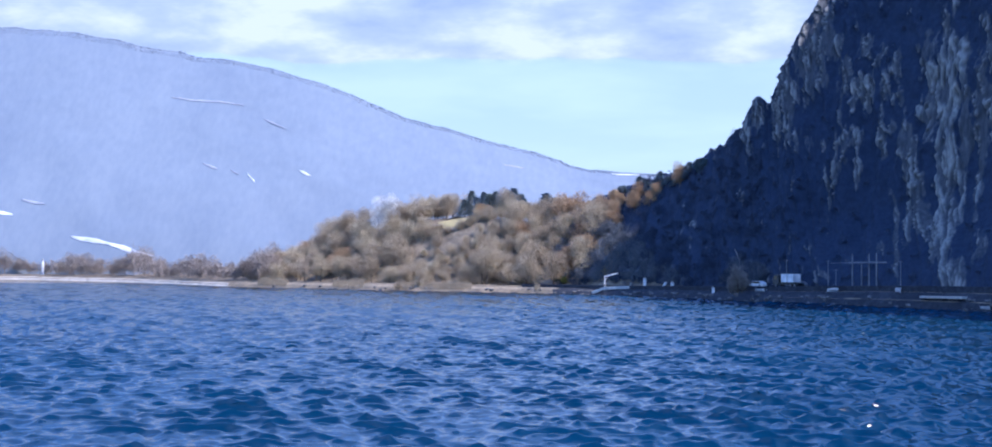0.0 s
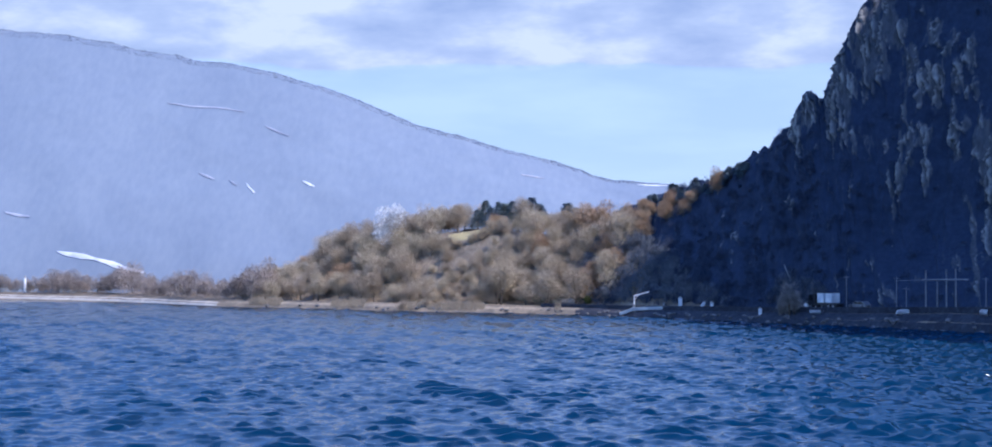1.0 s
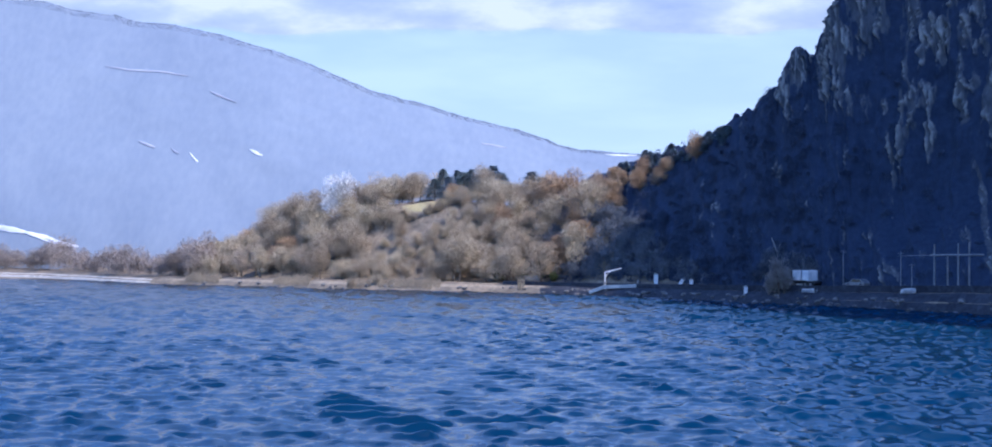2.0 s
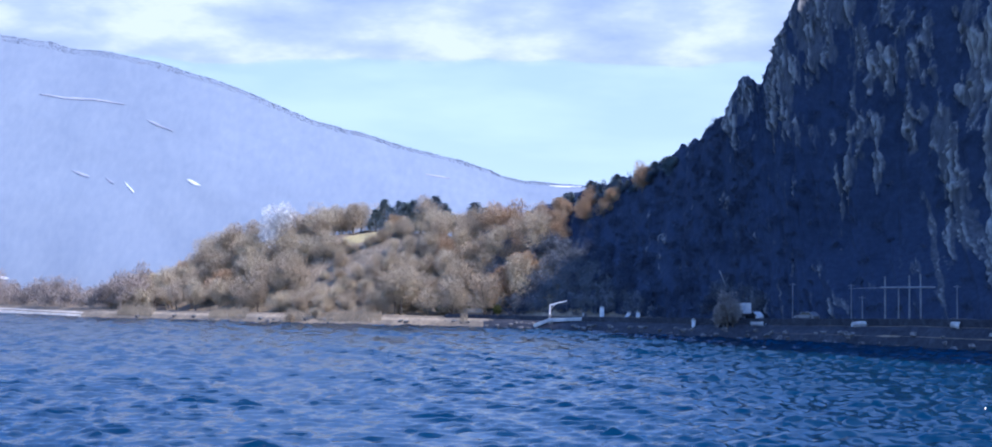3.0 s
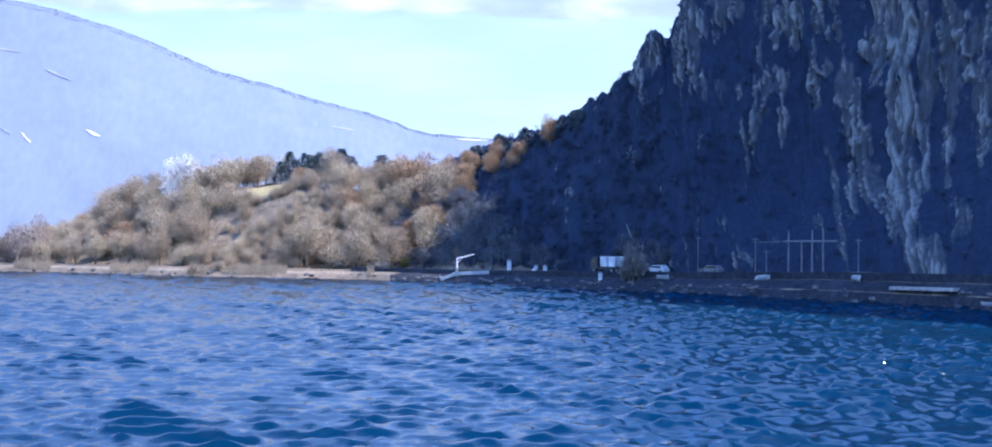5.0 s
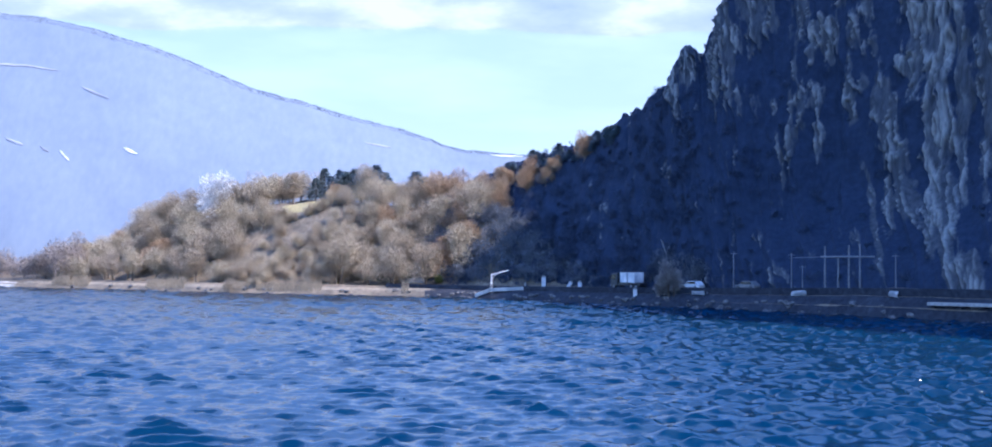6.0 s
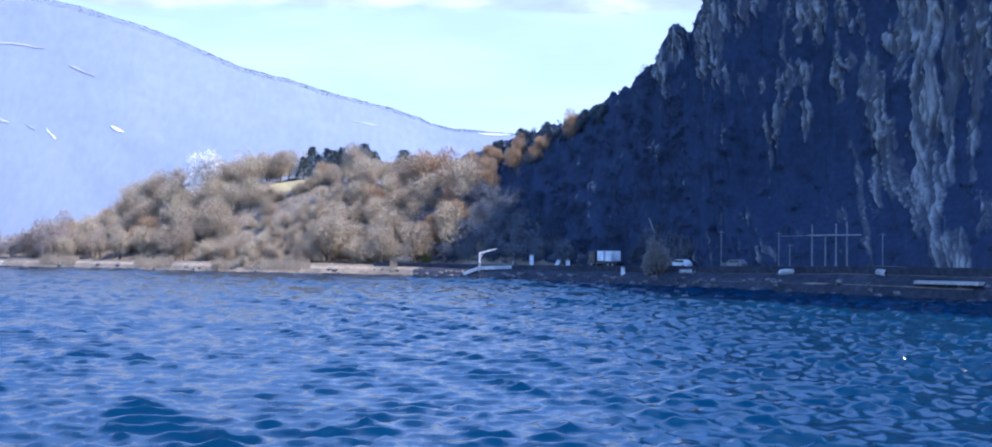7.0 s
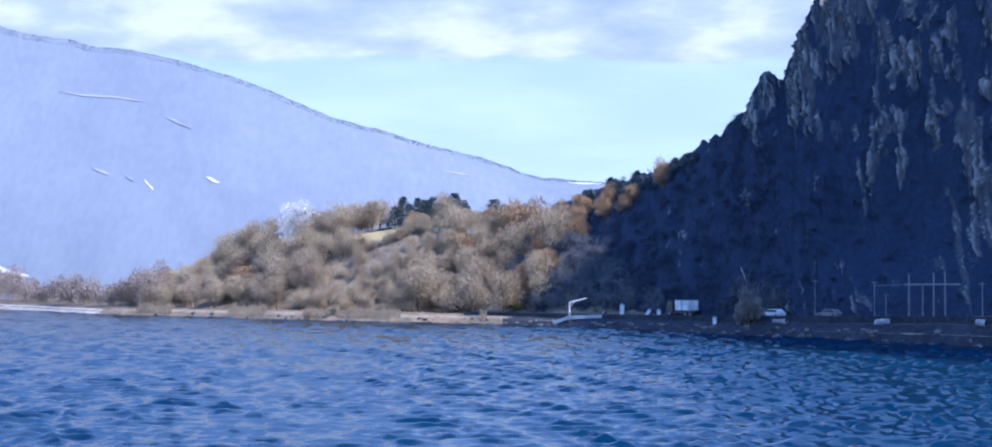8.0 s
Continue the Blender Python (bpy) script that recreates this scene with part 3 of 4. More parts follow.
def conifer_meshes(seed, h, w):
    rng = np.random.default_rng(seed)
    verts, faces = [], []
    tube(verts, faces, (0, 0, -0.4), (0, 0, h * 0.97), 0.03 * h, 0.004 * h, 6)
    n = 1500
    t = rng.random(n) ** 0.9
    a = rng.random(n) * 6.283
    r = w * (1 - t) ** 0.85 * (0.25 + 0.75 * rng.random(n)) * (0.8 + 0.25 * np.sin(t * 38 + a))
    p = np.stack([r * np.cos(a), r * np.sin(a), h * (0.12 + 0.88 * t)], 1)
    g = np.stack([np.cos(a), np.sin(a), -0.35 + 0.5 * rng.random(n)], 1)
    side = np.stack([-np.sin(a), np.cos(a), rng.normal(0, .4, n)], 1)
    ln = (0.3 + 0.35 * rng.random(n))[:, None]
    V = np.stack([p - side * 0.12, p + side * 0.12, p + g * ln], 1).reshape(-1, 3)
    return mesh_np("trunk", verts, faces, M_BARK), mesh_np("crown", V, np.arange(n * 3).reshape(-1, 3), M_NEEDLE)


def conifers():
    kinds = [conifer_meshes(1, 6.6, 2.5), conifer_meshes(2, 5.6, 2.7), conifer_meshes(3, 5.0, 1.5)]
    for x, y, k, i in [(-21.8, 333, 1.0, 1), (-19.8, 334, 1.15, 0), (-18.0, 332, 1.05, 1), (-16.2, 334, 1.1, 0), (-14.4, 331, 1.25, 1), (-12.6, 332, 1.2, 0), (-11.2, 334, .85, 1),
                       (-9.2, 331, 1.35, 1), (-7.2, 332, 1.55, 1), (-5.0, 331, 1.3, 1), (2.4, 331, 1.8, 2), (5.0, 332, 1.6, 2), (-46.5, 320, .75, 1)]:
        t = make_tree(kinds[i], pose(x, y, land_at(x, y) - 0.1, 0, 0, x * 40), "conifer on the crest of the hill, painted in haze-blue", "conifer", "conifers on the hill crest")
        t.scale = (k * 1.5, k * 1.5, k * 1.08)


conifers()


def meadow_edge():
    rng = random.Random(44)
    for i in range(20):
        a = rng.uniform(3.3, 6.1)
        x, y = -23 + rng.uniform(8.5, 11) * math.cos(a), 325 + rng.uniform(3.8, 5.2) * math.sin(a)
        t = make_tree(BARE[i % 8], pose(x, y, land_at(x, y) - 0.2, 0, 0, rng.uniform(0, 360)), "small bare bush at the edge of the meadow", "bush", "bushes round the meadow")
        k = rng.uniform(0.3, 0.5)
        t.scale = (k * 1.3, k * 1.3, k)


meadow_edge()


def slope_trees():
    """Small bare trees that close the slope below the meadow."""
    rng = random.Random(45)
    for i in range(46):
        x, y = rng.uniform(-40, -6), rng.uniform(294, 315)
        t = make_tree(BARE[i % 8], pose(x, y, land_at(x, y) - 0.2, 0, 0, rng.uniform(0, 360)), "bare grey-brown tree on the sunlit slope", "tree", "bare trees on the hill")
        k = rng.uniform(0.45, 0.7)
        t.scale = (k * 1.25, k * 1.25, k)


slope_trees()


def pale_tree():
    ms = bare_tree_meshes(77, 12.5, 7.5, 5600, twig=M_BLOSSOM, bark=M_BLOSSOM, length=0.7, width=0.09)
    make_tree(ms, pose(-45.0, 332, land_at(-45, 332) - 0.2), "white-twigged bare tree on the hill crest", "tree", "")


pale_tree()


def crest_trees():
    """A broad round tree beside the conifers and dark evergreens along the crest of the spur."""
    for x, y, k, i in ((-27.4, 333, 1.15, 6), (-25.6, 335, 1.05, 0)):
        t = make_tree(BARE[i], pose(x, y, land_at(x, y) - 0.2, 0, 0, 40 * i), "broad bare tree with a round brown crown on the hilltop", "tree", "bare trees on the hill")
        t.scale = (k, k, k)
    rng = random.Random(61)
    kinds = [conifer_meshes(11 + i, 3.6, 2.0) for i in range(3)]
    nv, nu = CLIFF_U.shape
    for i in range(46):
        u, v = rng.uniform(1.1, 4.2), rng.uniform(0.86, 0.985)
        x, y, z = CLIFF_P[int(v * (nv - 1)), min(int(u / 14 * 899), nu - 1)]
        t = make_tree(kinds[i % 3], pose(float(x), float(y), float(z) - 0.3, 0, 0, rng.uniform(0, 360)), "small dark evergreen on the crest of the spur", "evergreen", "evergreens on the spur")
        k = rng.uniform(0.45, 0.8)
        t.scale = (k * 1.2, k * 1.2, k * (1.0 if v < 0.95 else 0.6))


crest_trees()


def shrubs():
    ms = [bare_tree_meshes(300 + i, 2.4, 2.0, 900, twig=M_SHRUB, length=0.4, width=0.09) for i in range(3)]
    rng = random.Random(4)
    for i in range(22):
        x = rng.uniform(-8, 9)
        y = float(smooth_interp(np.array([x]), SHORE_X, SHORE_Y)[0]) + rng.uniform(13, 23)
        t = make_tree(ms[i % 3], pose(x, y, land_at(x, y) - 0.2, 0, 0, rng.uniform(0, 360)), "low evergreen shrub at the foot of the hill", "shrub", "evergreen shrubs")
        k = rng.uniform(0.55, 1.1)
        t.scale = (k, k, k * 0.8)


M_SHRUB = varied("evergreen_leaves", [(0.0, (0.05, 0.075, 0.025)), (0.6, (0.09, 0.11, 0.04)), (1.0, (0.15, 0.15, 0.06))])
shrubs()


M_THICKET = speckled("thicket_twigs", (0.22, 0.2, 0.185), (0.32, 0.295, 0.275), (0.4, 0.37, 0.345), 0.8)


def roadside_tree():
    """The thicket on the bank behind which the lorry passes."""
    for i, (x, y, h, w, n) in enumerate([(43.8, 227.7, 4.0, 2.2, 1900), (45.0, 226.3, 4.2, 2.4, 2200), (44.3, 227.1, 6.2, 2.6, 900), (42.9, 228.9, 2.2, 1.5, 600)]):
        ms = bare_tree_meshes(400 + i, h, w, n, twig=M_THICKET, length=0.5, width=0.07)
        make_tree(ms, pose(x, y, land_at(x, y) - 0.2), "dark leafless thicket on the bank beside the road", "shrub", "thicket by the road")


roadside_tree()


def road_bushes():
    """Grey bare bushes on the shaded bank behind the road."""
    for i, (x, off, h, w) in enumerate([(46.4, 18.5, 6.6, 4.2), (48.8, 18.0, 5.6, 4.0), (51.2, 18.5, 5.0, 3.6), (44.6, 19.0, 4.6, 3.2)]):
        y = float(smooth_interp(np.array([x]), SHORE_X, SHORE_Y)[0]) + off
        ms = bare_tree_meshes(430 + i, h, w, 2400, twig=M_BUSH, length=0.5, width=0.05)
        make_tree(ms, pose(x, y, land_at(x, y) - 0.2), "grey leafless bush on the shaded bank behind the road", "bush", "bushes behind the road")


road_bushes()


def dead_trunk():
    """A pale leaning trunk that stands out of the bushes behind the road."""
    x = 47.2
    y = float(smooth_interp(np.array([x]), SHORE_X, SHORE_Y)[0]) + 21.0
    t = empty("dead_tree", pose(x, y, land_at(x, y)), "pale leaning dead trunk among grey bushes", "tree")
    verts, faces = [], []
    tube(verts, faces, (0, 0, -0.4), (-0.5, 0, 6.0), 0.22, 0.17, 7)
    tube(verts, faces, (-0.5, 0, 6.0), (-1.6, -0.2, 8.6), 0.17, 0.08, 7)
    part_of("trunk", mesh_np("trunk", verts, faces, M_PALEBARK), t)
    verts, faces = [], []
    tube(verts, faces, (-0.6, 0, 6.2), (0.2, 0.3, 7.6), 0.09, 0.03, 5)
    part_of("limb", mesh_np("limb", verts, faces, M_PALEBARK), t)


M_PALEBARK = speckled("weathered_wood", (0.3, 0.29, 0.27), (0.42, 0.41, 0.39), (0.5, 0.49, 0.46), 3.0)
dead_trunk()


# ---------- shore strip ----------
def strip(x0, x1, s0, s1, dz, name, material, label, category, step_m=0.8, mid=3, ends=0.5):
    xs = np.arange(x0, x1 + 0.01, step_m)
    x, s = np.meshgrid(xs, np.linspace(s0, s1, mid))
    y = smooth_interp(x, SHORE_X, SHORE_Y) + s / 0.82
    z = land_z(x, y) + dz
    z[0] -= ends
    z[-1] -= ends
    ob = new(name, grid_mesh(name, np.stack([x, y, z], -1), material))
    return tagged(ob, label, category, kind="structure")


def road_z(x):
    return float(smooth_interp(np.array([float(x)]), BANK_X, BANK_Z)[0]) + 0.12


def road_y(x):
    return float(smooth_interp(np.array([float(x)]), SHORE_X, SHORE_Y)[0]) + 8.5


M_ASPHALT = speckled("asphalt", (0.04, 0.04, 0.042), (0.055, 0.055, 0.056), (0.075, 0.074, 0.072), 3.0)
M_CONCRETE = speckled("weathered_concrete", (0.28, 0.27, 0.25), (0.42, 0.41, 0.38), (0.52, 0.5, 0.46), 1.6, relief=0.02)
# stone darkened and blued to carry the shade on the bank
M_WALLSTONE = speckled("shade_tinted_stone", (0.024, 0.027, 0.037), (0.042, 0.046, 0.059), (0.062, 0.067, 0.082), 1.4, relief=0.06)


def road():
    xs = np.arange(-4, 130, 0.8)
    x, s = np.meshgrid(xs, np.array([-3.0, -2.6, 2.6, 3.0]))
    y = smooth_interp(x, SHORE_X, SHORE_Y) + 8.5 + s / 0.82
    z = smooth_interp(x, BANK_X, BANK_Z) + 0.12 + np.array([-1.2, 0, 0, -1.2])[:, None]
    tagged(new("road", grid_mesh("road", np.stack([x, y, z], -1), M_ASPHALT, False)), "narrow grey asphalt lakeside road", "road", kind="structure")
    # low stone wall between the road and the water
    x, q = np.meshgrid(xs, np.arange(6))
    prof_s = np.array([4.4, 4.4, 4.45, 4.85, 4.9, 4.9])[:, None]
    prof_z = np.array([-1.2, 0.42, 0.5, 0.5, 0.42, -1.2])[:, None]
    y = smooth_interp(x, SHORE_X, SHORE_Y) + prof_s
    z = smooth_interp(x, BANK_X, BANK_Z) + prof_z + 0.06 * (fractal(x / 1.5, q * 0.0, 3, 81) - 0.5)
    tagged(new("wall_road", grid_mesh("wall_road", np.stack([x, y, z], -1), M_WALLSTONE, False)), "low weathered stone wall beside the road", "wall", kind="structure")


road()
strip(-330, -93, -1.0, 3.6, 0.12, "beach", M_SAND, "pale sandy beach along the far shore", "beach", 1.5, 4)
strip(4, 130, -0.6, 4.0, 0.1, "embankment", M_WALLSTONE, "dark stone embankment below the lakeside road, its shade painted in", "embankment", 1.0, 8)
strip(-90, 6, 0.8, 4.4, 0.1, "reed_bank", M_REEDBANK := speckled("straw_bank", (0.2, 0.165, 0.11), (0.34, 0.285, 0.2), (0.45, 0.39, 0.29), 2.0), "straw-coloured reed bank at the foot of the hill", "bank", 1.0, 4)


def meadow():
    a, r = np.meshgrid(np.linspace(0, 2 * np.pi, 40), np.linspace(0, 1, 8))
    wob = 1 + 0.15 * np.sin(a * 3 + 1)
    x, y = -23 + 8.8 * r * wob * np.cos(a), 325 + 3.2 * r * wob * np.sin(a)
    z = land_z(x, y) + 0.25 - 0.6 * r ** 4
    tagged(new("meadow", grid_mesh("meadow", np.stack([x, y, z], -1), M_MEADOW)), "sunlit yellow-green meadow on the hilltop", "meadow", kind="structure")


meadow()


def reeds():
    rng = np.random.default_rng(17)
    n = 9000
    x = rng.uniform(-92, 4, n)
    clump = fractal(x / 5, x * 0, 3, 91)
    x = x[clump > 0.42]
    n = len(x)
    y = smooth_interp(x, SHORE_X, SHORE_Y) + rng.uniform(0.6, 5.6, n)
    z = land_z(x, y)
    h = (0.5 + 1.3 * rng.random(n) ** 2) * (0.6 + 1.2 * fractal(x / 3, x * 0, 2, 93))
    lean = rng.normal(0, 0.16, (n, 2))
    V = np.stack([np.stack([x - .05, y, z - .1], 1), np.stack([x + .05, y, z - .1], 1), np.stack([x + lean[:, 0], y + lean[:, 1], z + h], 1)], 1).reshape(-1, 3)
    tagged(new("reeds", mesh_np("reeds", V, np.arange(n * 3).reshape(-1, 3), M_REEDBANK)), "dry straw-coloured reeds along the shore", "reeds", kind="stuff")


reeds()


def boulder_mesh(seed):
    bm = bmesh.new()
    bmesh.ops.create_icosphere(bm, subdivisions=2, radius=0.5)
    rng = random.Random(seed)
    for v in bm.verts:
        n = noise.noise(v.co * 2.3 + Vector((seed * 7.1, 0, 0)))
        v.co *= 1 + 0.5 * n
        v.co.z *= 0.7
    me = bpy.data.meshes.new("boulder")
    bm.to_mesh(me)
    bm.free()
    me.materials.append(M_ROCK)
    return me


def boulders():
    ms = [boulder_mesh(i) for i in range(5)]
    rng = random.Random(33)
    for i in range(150):
        x = rng.uniform(8, 86) if i % 4 else rng.uniform(-90, 8)
        y = float(smooth_interp(np.array([x]), SHORE_X, SHORE_Y)[0]) + rng.uniform(-0.5, 2.2)
        ob = new("boulder", ms[i % 5])
        k = rng.uniform(0.5, 1.5)
        ob.matrix_world = pose(x, y, land_at(x, y) + 0.05, 0, 0, rng.uniform(0, 360)) @ Matrix.Diagonal((k, k * 0.8, k * 0.8, 1))
        tagged(ob, "dark wet boulder at the water's edge", "rock", "boulders along the shore")


boulders()


# ---------- small things along the road ----------
M_WHITE = speckled("white_paint", (0.76, 0.76, 0.74), (0.84, 0.84, 0.83), (0.88, 0.88, 0.87), 3.0, rough=0.5, spec=0.4)
M_DARKPAINT = speckled("dark_paint", (0.012, 0.014, 0.02), (0.02, 0.023, 0.03), (0.03, 0.033, 0.04), 3.0, rough=0.35, spec=0.5)
M_RUBBER = speckled("tyre_rubber", (0.012, 0.012, 0.012), (0.02, 0.02, 0.02), (0.03, 0.03, 0.03), 8.0, rough=0.85)
M_STEEL = speckled("galvanised_steel", (0.15, 0.153, 0.16), (0.21, 0.213, 0.22), (0.27, 0.273, 0.28), 4.0, rough=0.5, spec=0.5)
M_PANE = speckled("dark_window", (0.01, 0.012, 0.015), (0.015, 0.018, 0.022), (0.02, 0.023, 0.028), 1.0, rough=0.08, spec=0.5)
M_LAMP = speckled("lamp_glass", (0.5, 0.48, 0.42), (0.6, 0.58, 0.52), (0.7, 0.68, 0.62), 4.0, rough=0.2, spec=0.5)
M_TIMBER = speckled("grey_timber", (0.13, 0.12, 0.11), (0.22, 0.2, 0.18), (0.3, 0.28, 0.25), 3.0)


def box(x0, x1, y0, y1, z0, z1, bevel=0.03, segs=1):
    bm = bmesh.new()
    bmesh.ops.create_cube(bm, size=1, matrix=Matrix.Translation(((x0 + x1) / 2, (y0 + y1) / 2, (z0 + z1) / 2)) @ Matrix.Diagonal((x1 - x0, y1 - y0, z1 - z0, 1)))
    if bevel:
        bmesh.ops.bevel(bm, geom=bm.edges[:], offset=bevel, segments=segs, affect="EDGES")
    return bm


def rod(a, b, ra, rb=None, sides=10):
    bm = bmesh.new()
    a, b = Vector(a), Vector(b)
    q = (b - a).to_track_quat("Z", "Y").to_matrix().to_4x4()
    bmesh.ops.create_cone(bm, cap_ends=True, segments=sides, radius1=ra, radius2=rb if rb is not None else ra, depth=(b - a).length, matrix=Matrix.Translation((a + b) / 2) @ q)
    return bm


def prism(profile, y0, y1, bevel=0.03):
    """A side profile of (x, z) points, drawn out from y0 to y1."""
    bm = bmesh.new()
    f = bm.faces.new([bm.verts.new((x, y0, z)) for x, z in profile])
    ext = bmesh.ops.extrude_face_region(bm, geom=[f])
    for v in ext["geom"]:
        if isinstance(v, bmesh.types.BMVert):
            v.co.y = y1
    bmesh.ops.recalc_face_normals(bm, faces=bm.faces[:])
    if bevel:
        bmesh.ops.bevel(bm, geom=bm.edges[:], offset=bevel, segments=1, affect="EDGES")
    return bm


def wheel(parent, x, y, r, w):
    tyre = part("wheel", rod((x, y - w / 2, r), (x, y + w / 2, r), r, sides=18), M_RUBBER, parent, "black rubber tyre")
    s = 1 if y > 0 else -1
    part("rim", rod((x, y + s * (w / 2 - 0.01), r), (x, y + s * (w / 2 + 0.02), r), r * 0.58, sides=14), M_STEEL, tyre, "grey steel rim")


def lorry():
    """Two white boxes on a dark chassis with a dark cab; it drives along +x."""
    t = empty("lorry", pose(0, 0, 0), "dark lorry with two white box bodies driving along the lakeside road", "lorry")
    part("chassis", box(-2.4, 4.2, -1.0, 1.0, 0.6, 1.05), M_DARKPAINT, t, "dark steel chassis")
    for x0, x1 in ((-1.35, 0.2), (0.65, 2.2)):
        b = part("box_body", box(x0, x1, -1.22, 1.22, 1.15, 2.95, 0.08, 2), M_WHITE, t, "white box body")
        part("corner_rail", box(x0 - 0.02, x1 + 0.02, 1.2, 1.26, 2.89, 2.99, 0.01), M_STEEL, b)
        part("side_rail", box(x0 - 0.02, x1 + 0.02, 1.2, 1.26, 1.0, 1.1, 0.01), M_DARKPAINT, b)
    cab = part("cab", prism([(2.85, 0.55), (4.55, 0.55), (4.6, 1.5), (4.25, 2.75), (2.85, 2.85)], -1.15, 1.15, 0.08), M_DARKPAINT, t, "dark painted cab")
    part("windscreen", prism([(4.6, 1.6), (4.63, 1.6), (4.31, 2.65), (4.28, 2.65)], -1.0, 1.0, 0), M_PANE, cab)
    for y in (-1.17, 1.15):
        part("side_window", prism([(3.3, 1.65), (4.35, 1.65), (4.12, 2.5), (3.3, 2.5)], y, y + 0.02, 0), M_PANE, cab)
        part("mirror", box(4.5, 4.6, y * 1.12 - 0.08, y * 1.12 + 0.08, 1.7, 2.2, 0.02), M_DARKPAINT, cab)
        part("headlight", box(4.55, 4.64, y * 0.72 - 0.16, y * 0.72 + 0.16, 0.85, 1.05, 0.02), M_LAMP, cab)
    part("bumper", box(4.5, 4.72, -1.15, 1.15, 0.45, 0.75, 0.04), M_STEEL, t)
    for x in (-1.6, -0.5, 3.7):
        for y in (-0.98, 0.98):
            wheel(t, x, y, 0.48, 0.3)
    return t


LORRY = lorry()


def parked_car(x, y, rz, paint, label):
    t = empty("car", pose(x, y, land_at(x, y) + 0.02, 0, 0, rz), label, "car", "cars parked by the road")
    part("body", prism([(-2.0, 0.35), (1.95, 0.35), (2.05, 0.7), (1.1, 0.92), (0.5, 1.42), (-1.2, 1.45), (-1.85, 0.95), (-2.05, 0.8)], -0.85, 0.85, 0.07), paint, t)
    for y0 in (-0.87, 0.85):
        part("side_window", prism([(0.85, 0.95), (0.42, 1.34), (-1.1, 1.36), (-1.55, 0.97)], y0, y0 + 0.02, 0), M_PANE, t)
    part("windscreen", prism([(1.1, 0.95), (1.13, 0.96), (0.56, 1.42), (0.53, 1.4)], -0.7, 0.7, 0), M_PANE, t)
    for s in (-0.6, 0.6):
        part("headlight", box(1.93, 2.07, s - 0.16, s + 0.16, 0.62, 0.76, 0.02), M_LAMP, t)
    for wx in (-1.25, 1.3):
        for wy in (-0.8, 0.8):
            wheel(t, wx, wy, 0.31, 0.2)
    return t


def on_bank(x, off):
    y = float(smooth_interp(np.array([float(x)]), SHORE_X, SHORE_Y)[0]) + off
    return x, y


parked_car(*on_bank(49.4, 14.0), 128, M_WHITE, "small white car parked beside the road")
parked_car(*on_bank(56.6, 13.8), 128, M_STEEL, "grey car parked beside the road")


def rowing_boat(x, y, rz, tilt, label):
    """A small upturned hull on the bank."""
    t = empty("boat", pose(x, y, land_at(x, y) + 0.05, tilt, 0, rz), label, "boat", "boats on the bank")
    bm = bmesh.new()
    rings = []
    for i in range(9):
        q = i / 8
        w = 0.75 * math.sin(math.pi * min(0.12 + q * 0.88, 1.0)) ** 0.6
        h = 0.55 + 0.18 * (2 * q - 1) ** 2
        rings.append([bm.verts.new((-1.5 + 3.0 * q, w * math.cos(a), h - h * math.sin(a))) for a in np.linspace(0, math.pi, 9)])
    for r0, r1 in zip(rings, rings[1:]):
        for j in range(8):
            bm.faces.new((r0[j], r0[j + 1], r1[j + 1], r1[j]))
    bmesh.ops.solidify(bm, geom=bm.faces[:], thickness=0.05)
    part("hull", bm, M_WHITE, t, "white painted hull")
    for q in (-0.6, 0.4):
        part("thwart", box(q - 0.12, q + 0.12, -0.6, 0.6, 0.36, 0.41, 0.01), M_TIMBER, t)
    return t


rowing_boat(*on_bank(60.9, 4.0), 150, 35, "white rowing boat propped up on the bank")
rowing_boat(*on_bank(48.4, 3.6), 128, 10, "white rowing boat lying on the bank")
rowing_boat(*on_bank(69.8, 4.1), 100, 40, "white rowing boat propped up on the bank")
rowing_boat(*on_bank(79.5, 0.4), 110, 5, "white rowing boat lying at the water's edge")


M_PALEWALL = speckled("pale_concrete", (0.42, 0.41, 0.39), (0.55, 0.54, 0.51), (0.65, 0.64, 0.6), 1.6)


def davit():
    """White hoist over a pale slipway."""
    x, y = 16.8, 265.6
    z = land_at(x, y)
    t = empty("hoist", pose(x, y, z), "white steel boat hoist with a slanting arm above the slipway", "hoist")
    part("post", rod((0, 0, -0.3), (0, 0, 3.5), 0.17, 0.13), M_WHITE, t)
    part("arm", rod((-0.1, 0, 3.4), (3.3, -0.6, 4.3), 0.13, 0.09), M_WHITE, t)
    part("brace", rod((0, 0, 2.5), (1.2, -0.2, 3.75), 0.06), M_WHITE, t)
    part("winch", box(-0.3, 0.3, -0.3, 0.3, 1.0, 1.6, 0.05), M_STEEL, t, "grey winch box")
    part("cable", rod((3.2, -0.58, 4.2), (3.2, -0.58, 2.0), 0.025, sides=6), M_STEEL, t)
    part("hook", rod((3.2, -0.58, 2.0), (3.2, -0.58, 1.75), 0.09, 0.03), M_STEEL, t)
    s = empty("slipway", pose(0, 0, 0), "pale concrete slipway wall beside the water", "slipway")
    for a, b, h in (((13.8, 266.6, 0.5), (16.4, 265.0, 1.6), 0.4), ((16.4, 265.0, 1.7), (22.6, 259.2, 2.1), 0.4)):
        a, b = Vector(a), Vector(b)
        d = b - a
        bm = box(0, d.length, -0.3, 0.3, -0.3, h, 0.05)
        bm.transform(Matrix.Translation(a) @ d.to_track_quat("X", "Z").to_matrix().to_4x4())
        part("wall_section", bm, M_PALEWALL, s)
    part("bollard", rod((22.7, 259.9, 1.2), (22.9, 259.8, 3.3), 0.2, 0.14), M_CONCRETE, s)


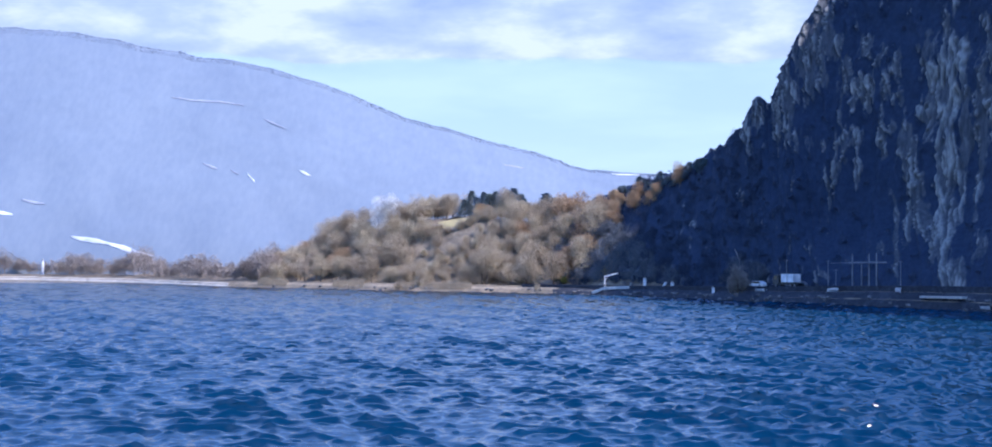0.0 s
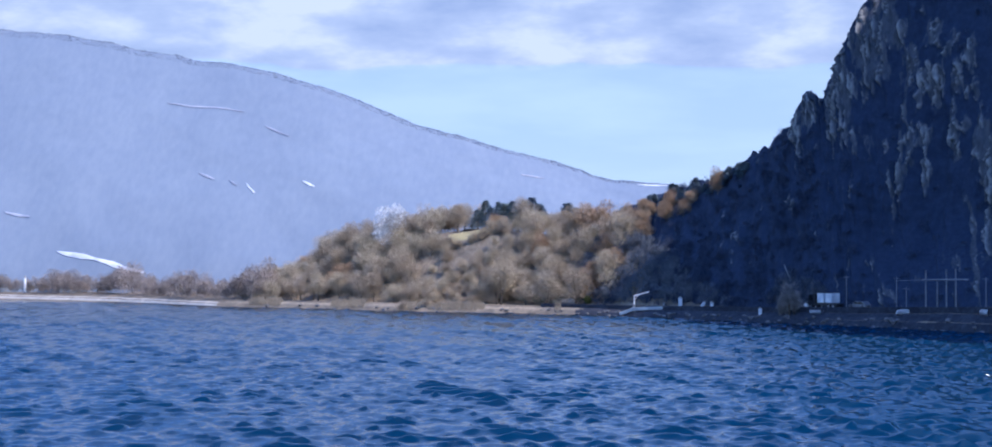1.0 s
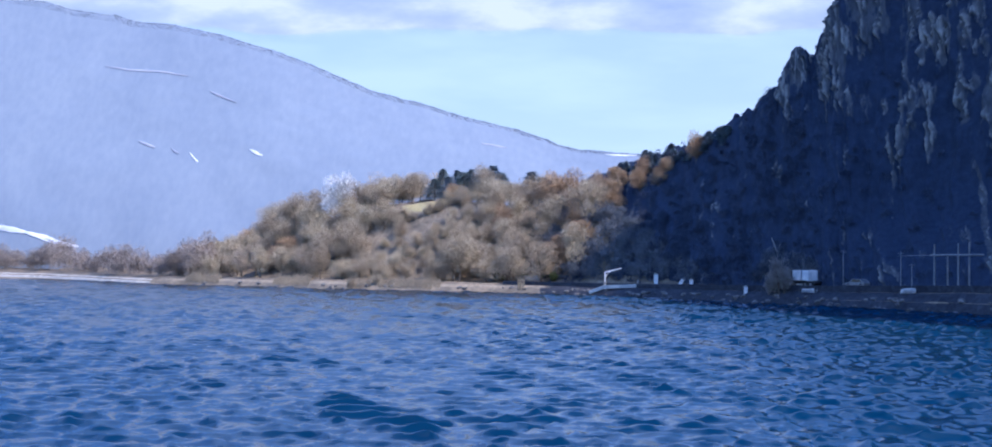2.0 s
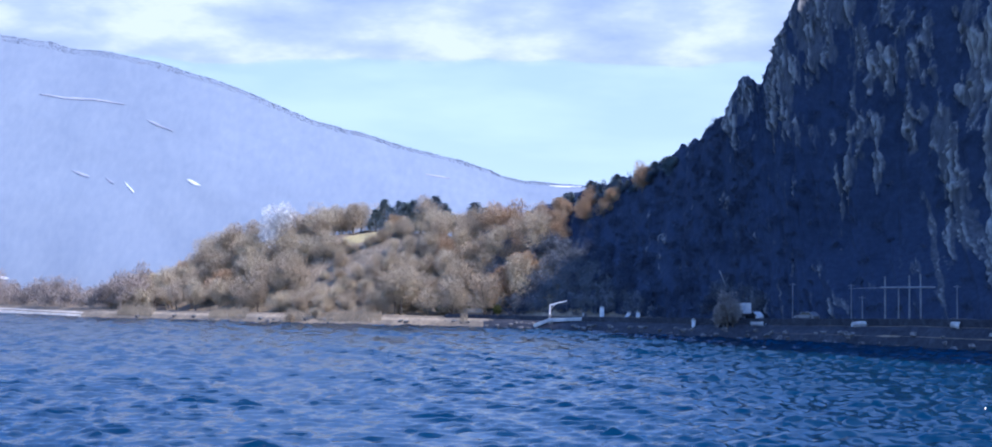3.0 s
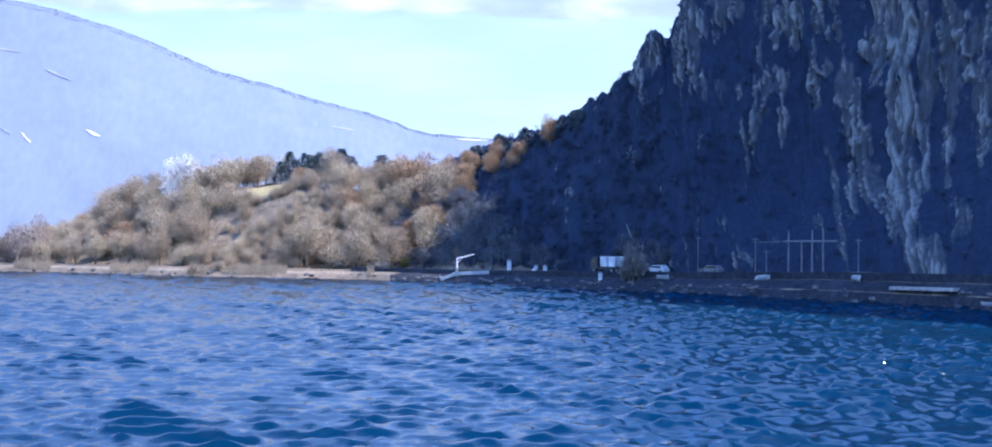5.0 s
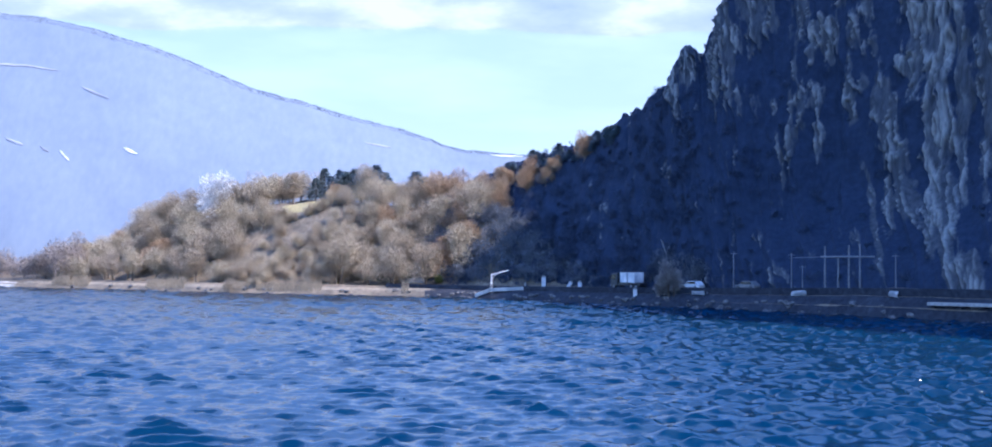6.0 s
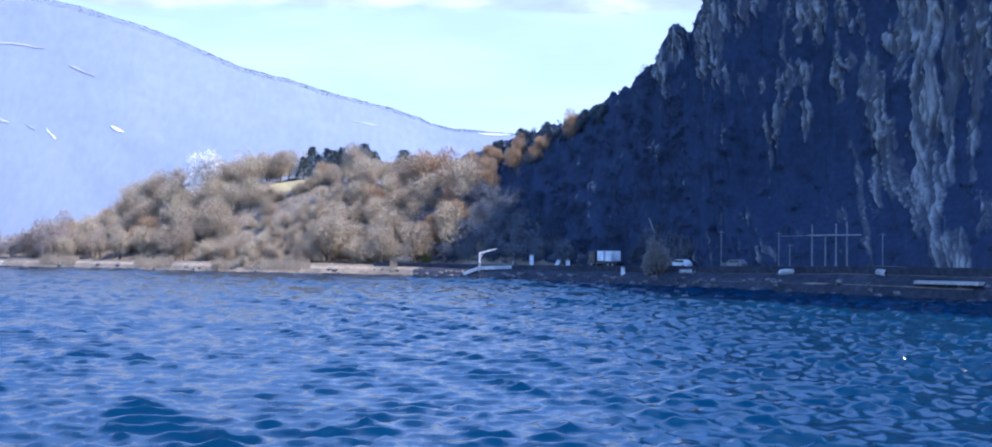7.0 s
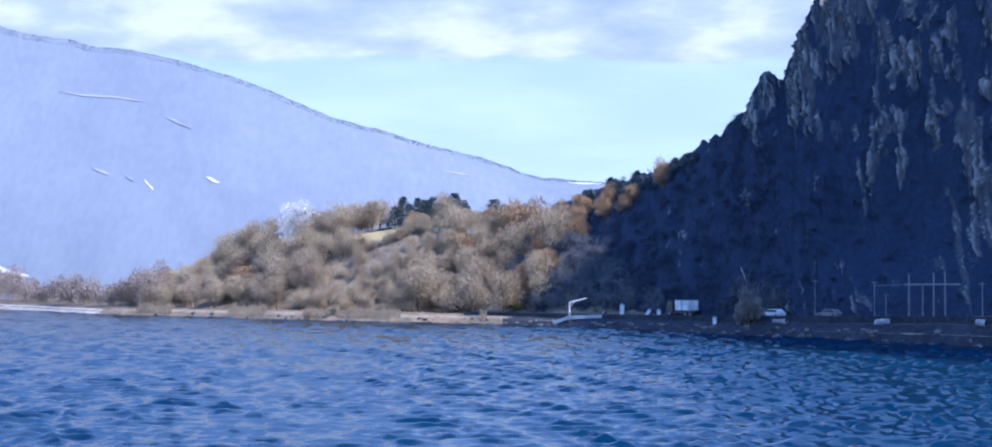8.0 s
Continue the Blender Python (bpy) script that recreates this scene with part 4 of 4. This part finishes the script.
davit()


def gatepost(x, off, h, r, lean, label):
    x, y = on_bank(x, off)
    t = empty("pillar", pose(x, y, land_at(x, y), 0, lean, 0), label, "pillar", "pillars by the road")
    part("shaft", box(-r, r, -r, r, -0.3, h, 0.05), M_WHITE, t)
    part("cap", prism([(-r * 1.3, h), (r * 1.3, h), (r * 0.3, h + r), (-r * 0.3, h + r)], -r * 1.3, r * 1.3, 0.02), M_CONCRETE, t)


gatepost(26.0, 5.8, 2.3, 0.36, 0, "tall white stone pillar beside the road")
gatepost(29.7, 6.0, 1.6, 0.28, 32, "leaning white stone pillar beside the road")
gatepost(31.7, 5.2, 1.5, 0.32, 0, "short white stone pillar beside the road")
gatepost(39.6, 3.2, 1.1, 0.3, 0, "short white stone pillar beside the road")


def lamp_post(x, off, h, label):
    x, y = on_bank(x, off)
    t = empty("pole", pose(x, y, land_at(x, y)), label, "pole", "poles by the road")
    part("mast", rod((0, 0, -0.3), (0, 0, h), 0.09, 0.06), M_STEEL, t)
    part("collar", rod((0, 0, 0), (0, 0, 0.4), 0.2, 0.17), M_STEEL, t)
    part("cross_arm", rod((-0.5, 0, h - 0.3), (0.5, 0, h - 0.3), 0.05), M_STEEL, t)


lamp_post(60.3, 6.0, 6.0, "slim grey utility pole beside the road")
lamp_post(70.7, 7.0, 5.4, "slim grey utility pole beside the road")
lamp_post(53.6, 7.2, 6.4, "slim grey utility pole beside the road")
lamp_post(61.6, 6.4, 4.0, "short grey utility pole beside the road")


def gantry():
    """Tall grey posts with a cross beam, as of a frame for drying nets."""
    t = empty("frame", pose(0, 0, 0), "tall grey steel frame of posts and a cross beam", "frame")
    pts = [(64.4, 8.6, 6.9), (65.7, 8.4, 5.0), (66.7, 8.2, 6.9), (67.7, 8.0, 6.9)]
    for x, off, h in pts:
        px, py = on_bank(x, off)
        part("post", rod((px, py, land_at(px, py) - 0.3), (px, py, land_at(px, py) + h), 0.15, 0.12), M_STEEL, t)
    (ax, ay), (bx, by) = on_bank(64.0, 8.6), on_bank(69.0, 7.8)
    z = land_at(66, on_bank(66, 8.4)[1]) + 5.1
    part("beam", rod((ax, ay, z), (bx, by, z + 0.1), 0.14), M_STEEL, t)
    (ax, ay) = on_bank(60.5, 8.6)
    part("wire", rod((ax, ay, z - 0.2), (on_bank(64.0, 8.6)[0], on_bank(64.0, 8.6)[1], z), 0.04, sides=6), M_STEEL, t)


gantry()


def jetty():
    t = empty("jetty", pose(0, 0, 0), "pale concrete landing slab at the foot of the cliff", "jetty")
    a, b = Vector((*on_bank(72.6, 2.2), 2.35)), Vector((*on_bank(77.6, 2.0), 2.5))
    d = b - a
    bm = box(0, d.length, -0.9, 0.9, -0.35, 0.12, 0.05)
    bm.transform(Matrix.Translation(a) @ d.to_track_quat("X", "Z").to_matrix().to_4x4())
    part("slab", bm, M_CONCRETE, t)
    for q in (0.08, 0.5, 0.92):
        p = a + d * q
        part("pier", box(p.x - 0.3, p.x + 0.3, p.y - 0.3, p.y + 0.3, -1.0, p.z - 0.3, 0.03), M_WALLSTONE, t, "dark stone pier")


jetty()


def low_wall():
    t = empty("garden_wall", pose(0, 0, 0), "pale low stone wall at the foot of the hill", "wall")
    for i in range(5):
        x0, x1 = -6.0 + i * 2.0, -4.05 + i * 2.0
        (ax, ay), (bx, by) = on_bank(x0, 14.5), on_bank(x1, 14.5)
        a, b = Vector((ax, ay, land_at(ax, ay))), Vector((bx, by, land_at(bx, by)))
        d = b - a
        bm = box(0, d.length, -0.2, 0.2, -0.4, 0.8, 0.04)
        bm.transform(Matrix.Translation(a) @ d.to_track_quat("X", "Z").to_matrix().to_4x4())
        part("wall_section", bm, M_CONCRETE, t)


low_wall()


def beacon():
    x, y = -184.5, 428.5
    t = empty("beacon", pose(x, y, land_at(x, y)), "white beacon post on the far beach", "beacon")
    part("shaft", rod((0, 0, -0.4), (0, 0, 5.0), 0.55, 0.42, 12), M_WHITE, t)
    part("lantern", rod((0, 0, 5.0), (0, 0, 5.8), 0.5, 0.2, 12), M_CONCRETE, t)


beacon()


def road_pose(x):
    y = road_y(x)
    a = math.degrees(math.atan2(road_y(x - 1.0) - road_y(x + 1.0), -2.0))
    return pose(x, y, road_z(x), 0, 0, a)


def motions():
    walk(WATER, [(0.0, pose(0, 0, 0)), (4.0, pose(-1.6, -2.6, 0)), (8.0, pose(-3.2, -5.2, 0))])
    walk(LORRY, [(t, road_pose(x)) for t, x in [(0.0, 54.8), (0.5, 53.1), (1.0, 51.4), (1.75, 49.6), (2.5, 48.0), (3.5, 45.9), (4.5, 43.4), (5.25, 41.7), (6.0, 40.1), (6.5, 39.3), (7.0, 38.5), (7.5, 37.6), (8.0, 36.5)]])


motions()
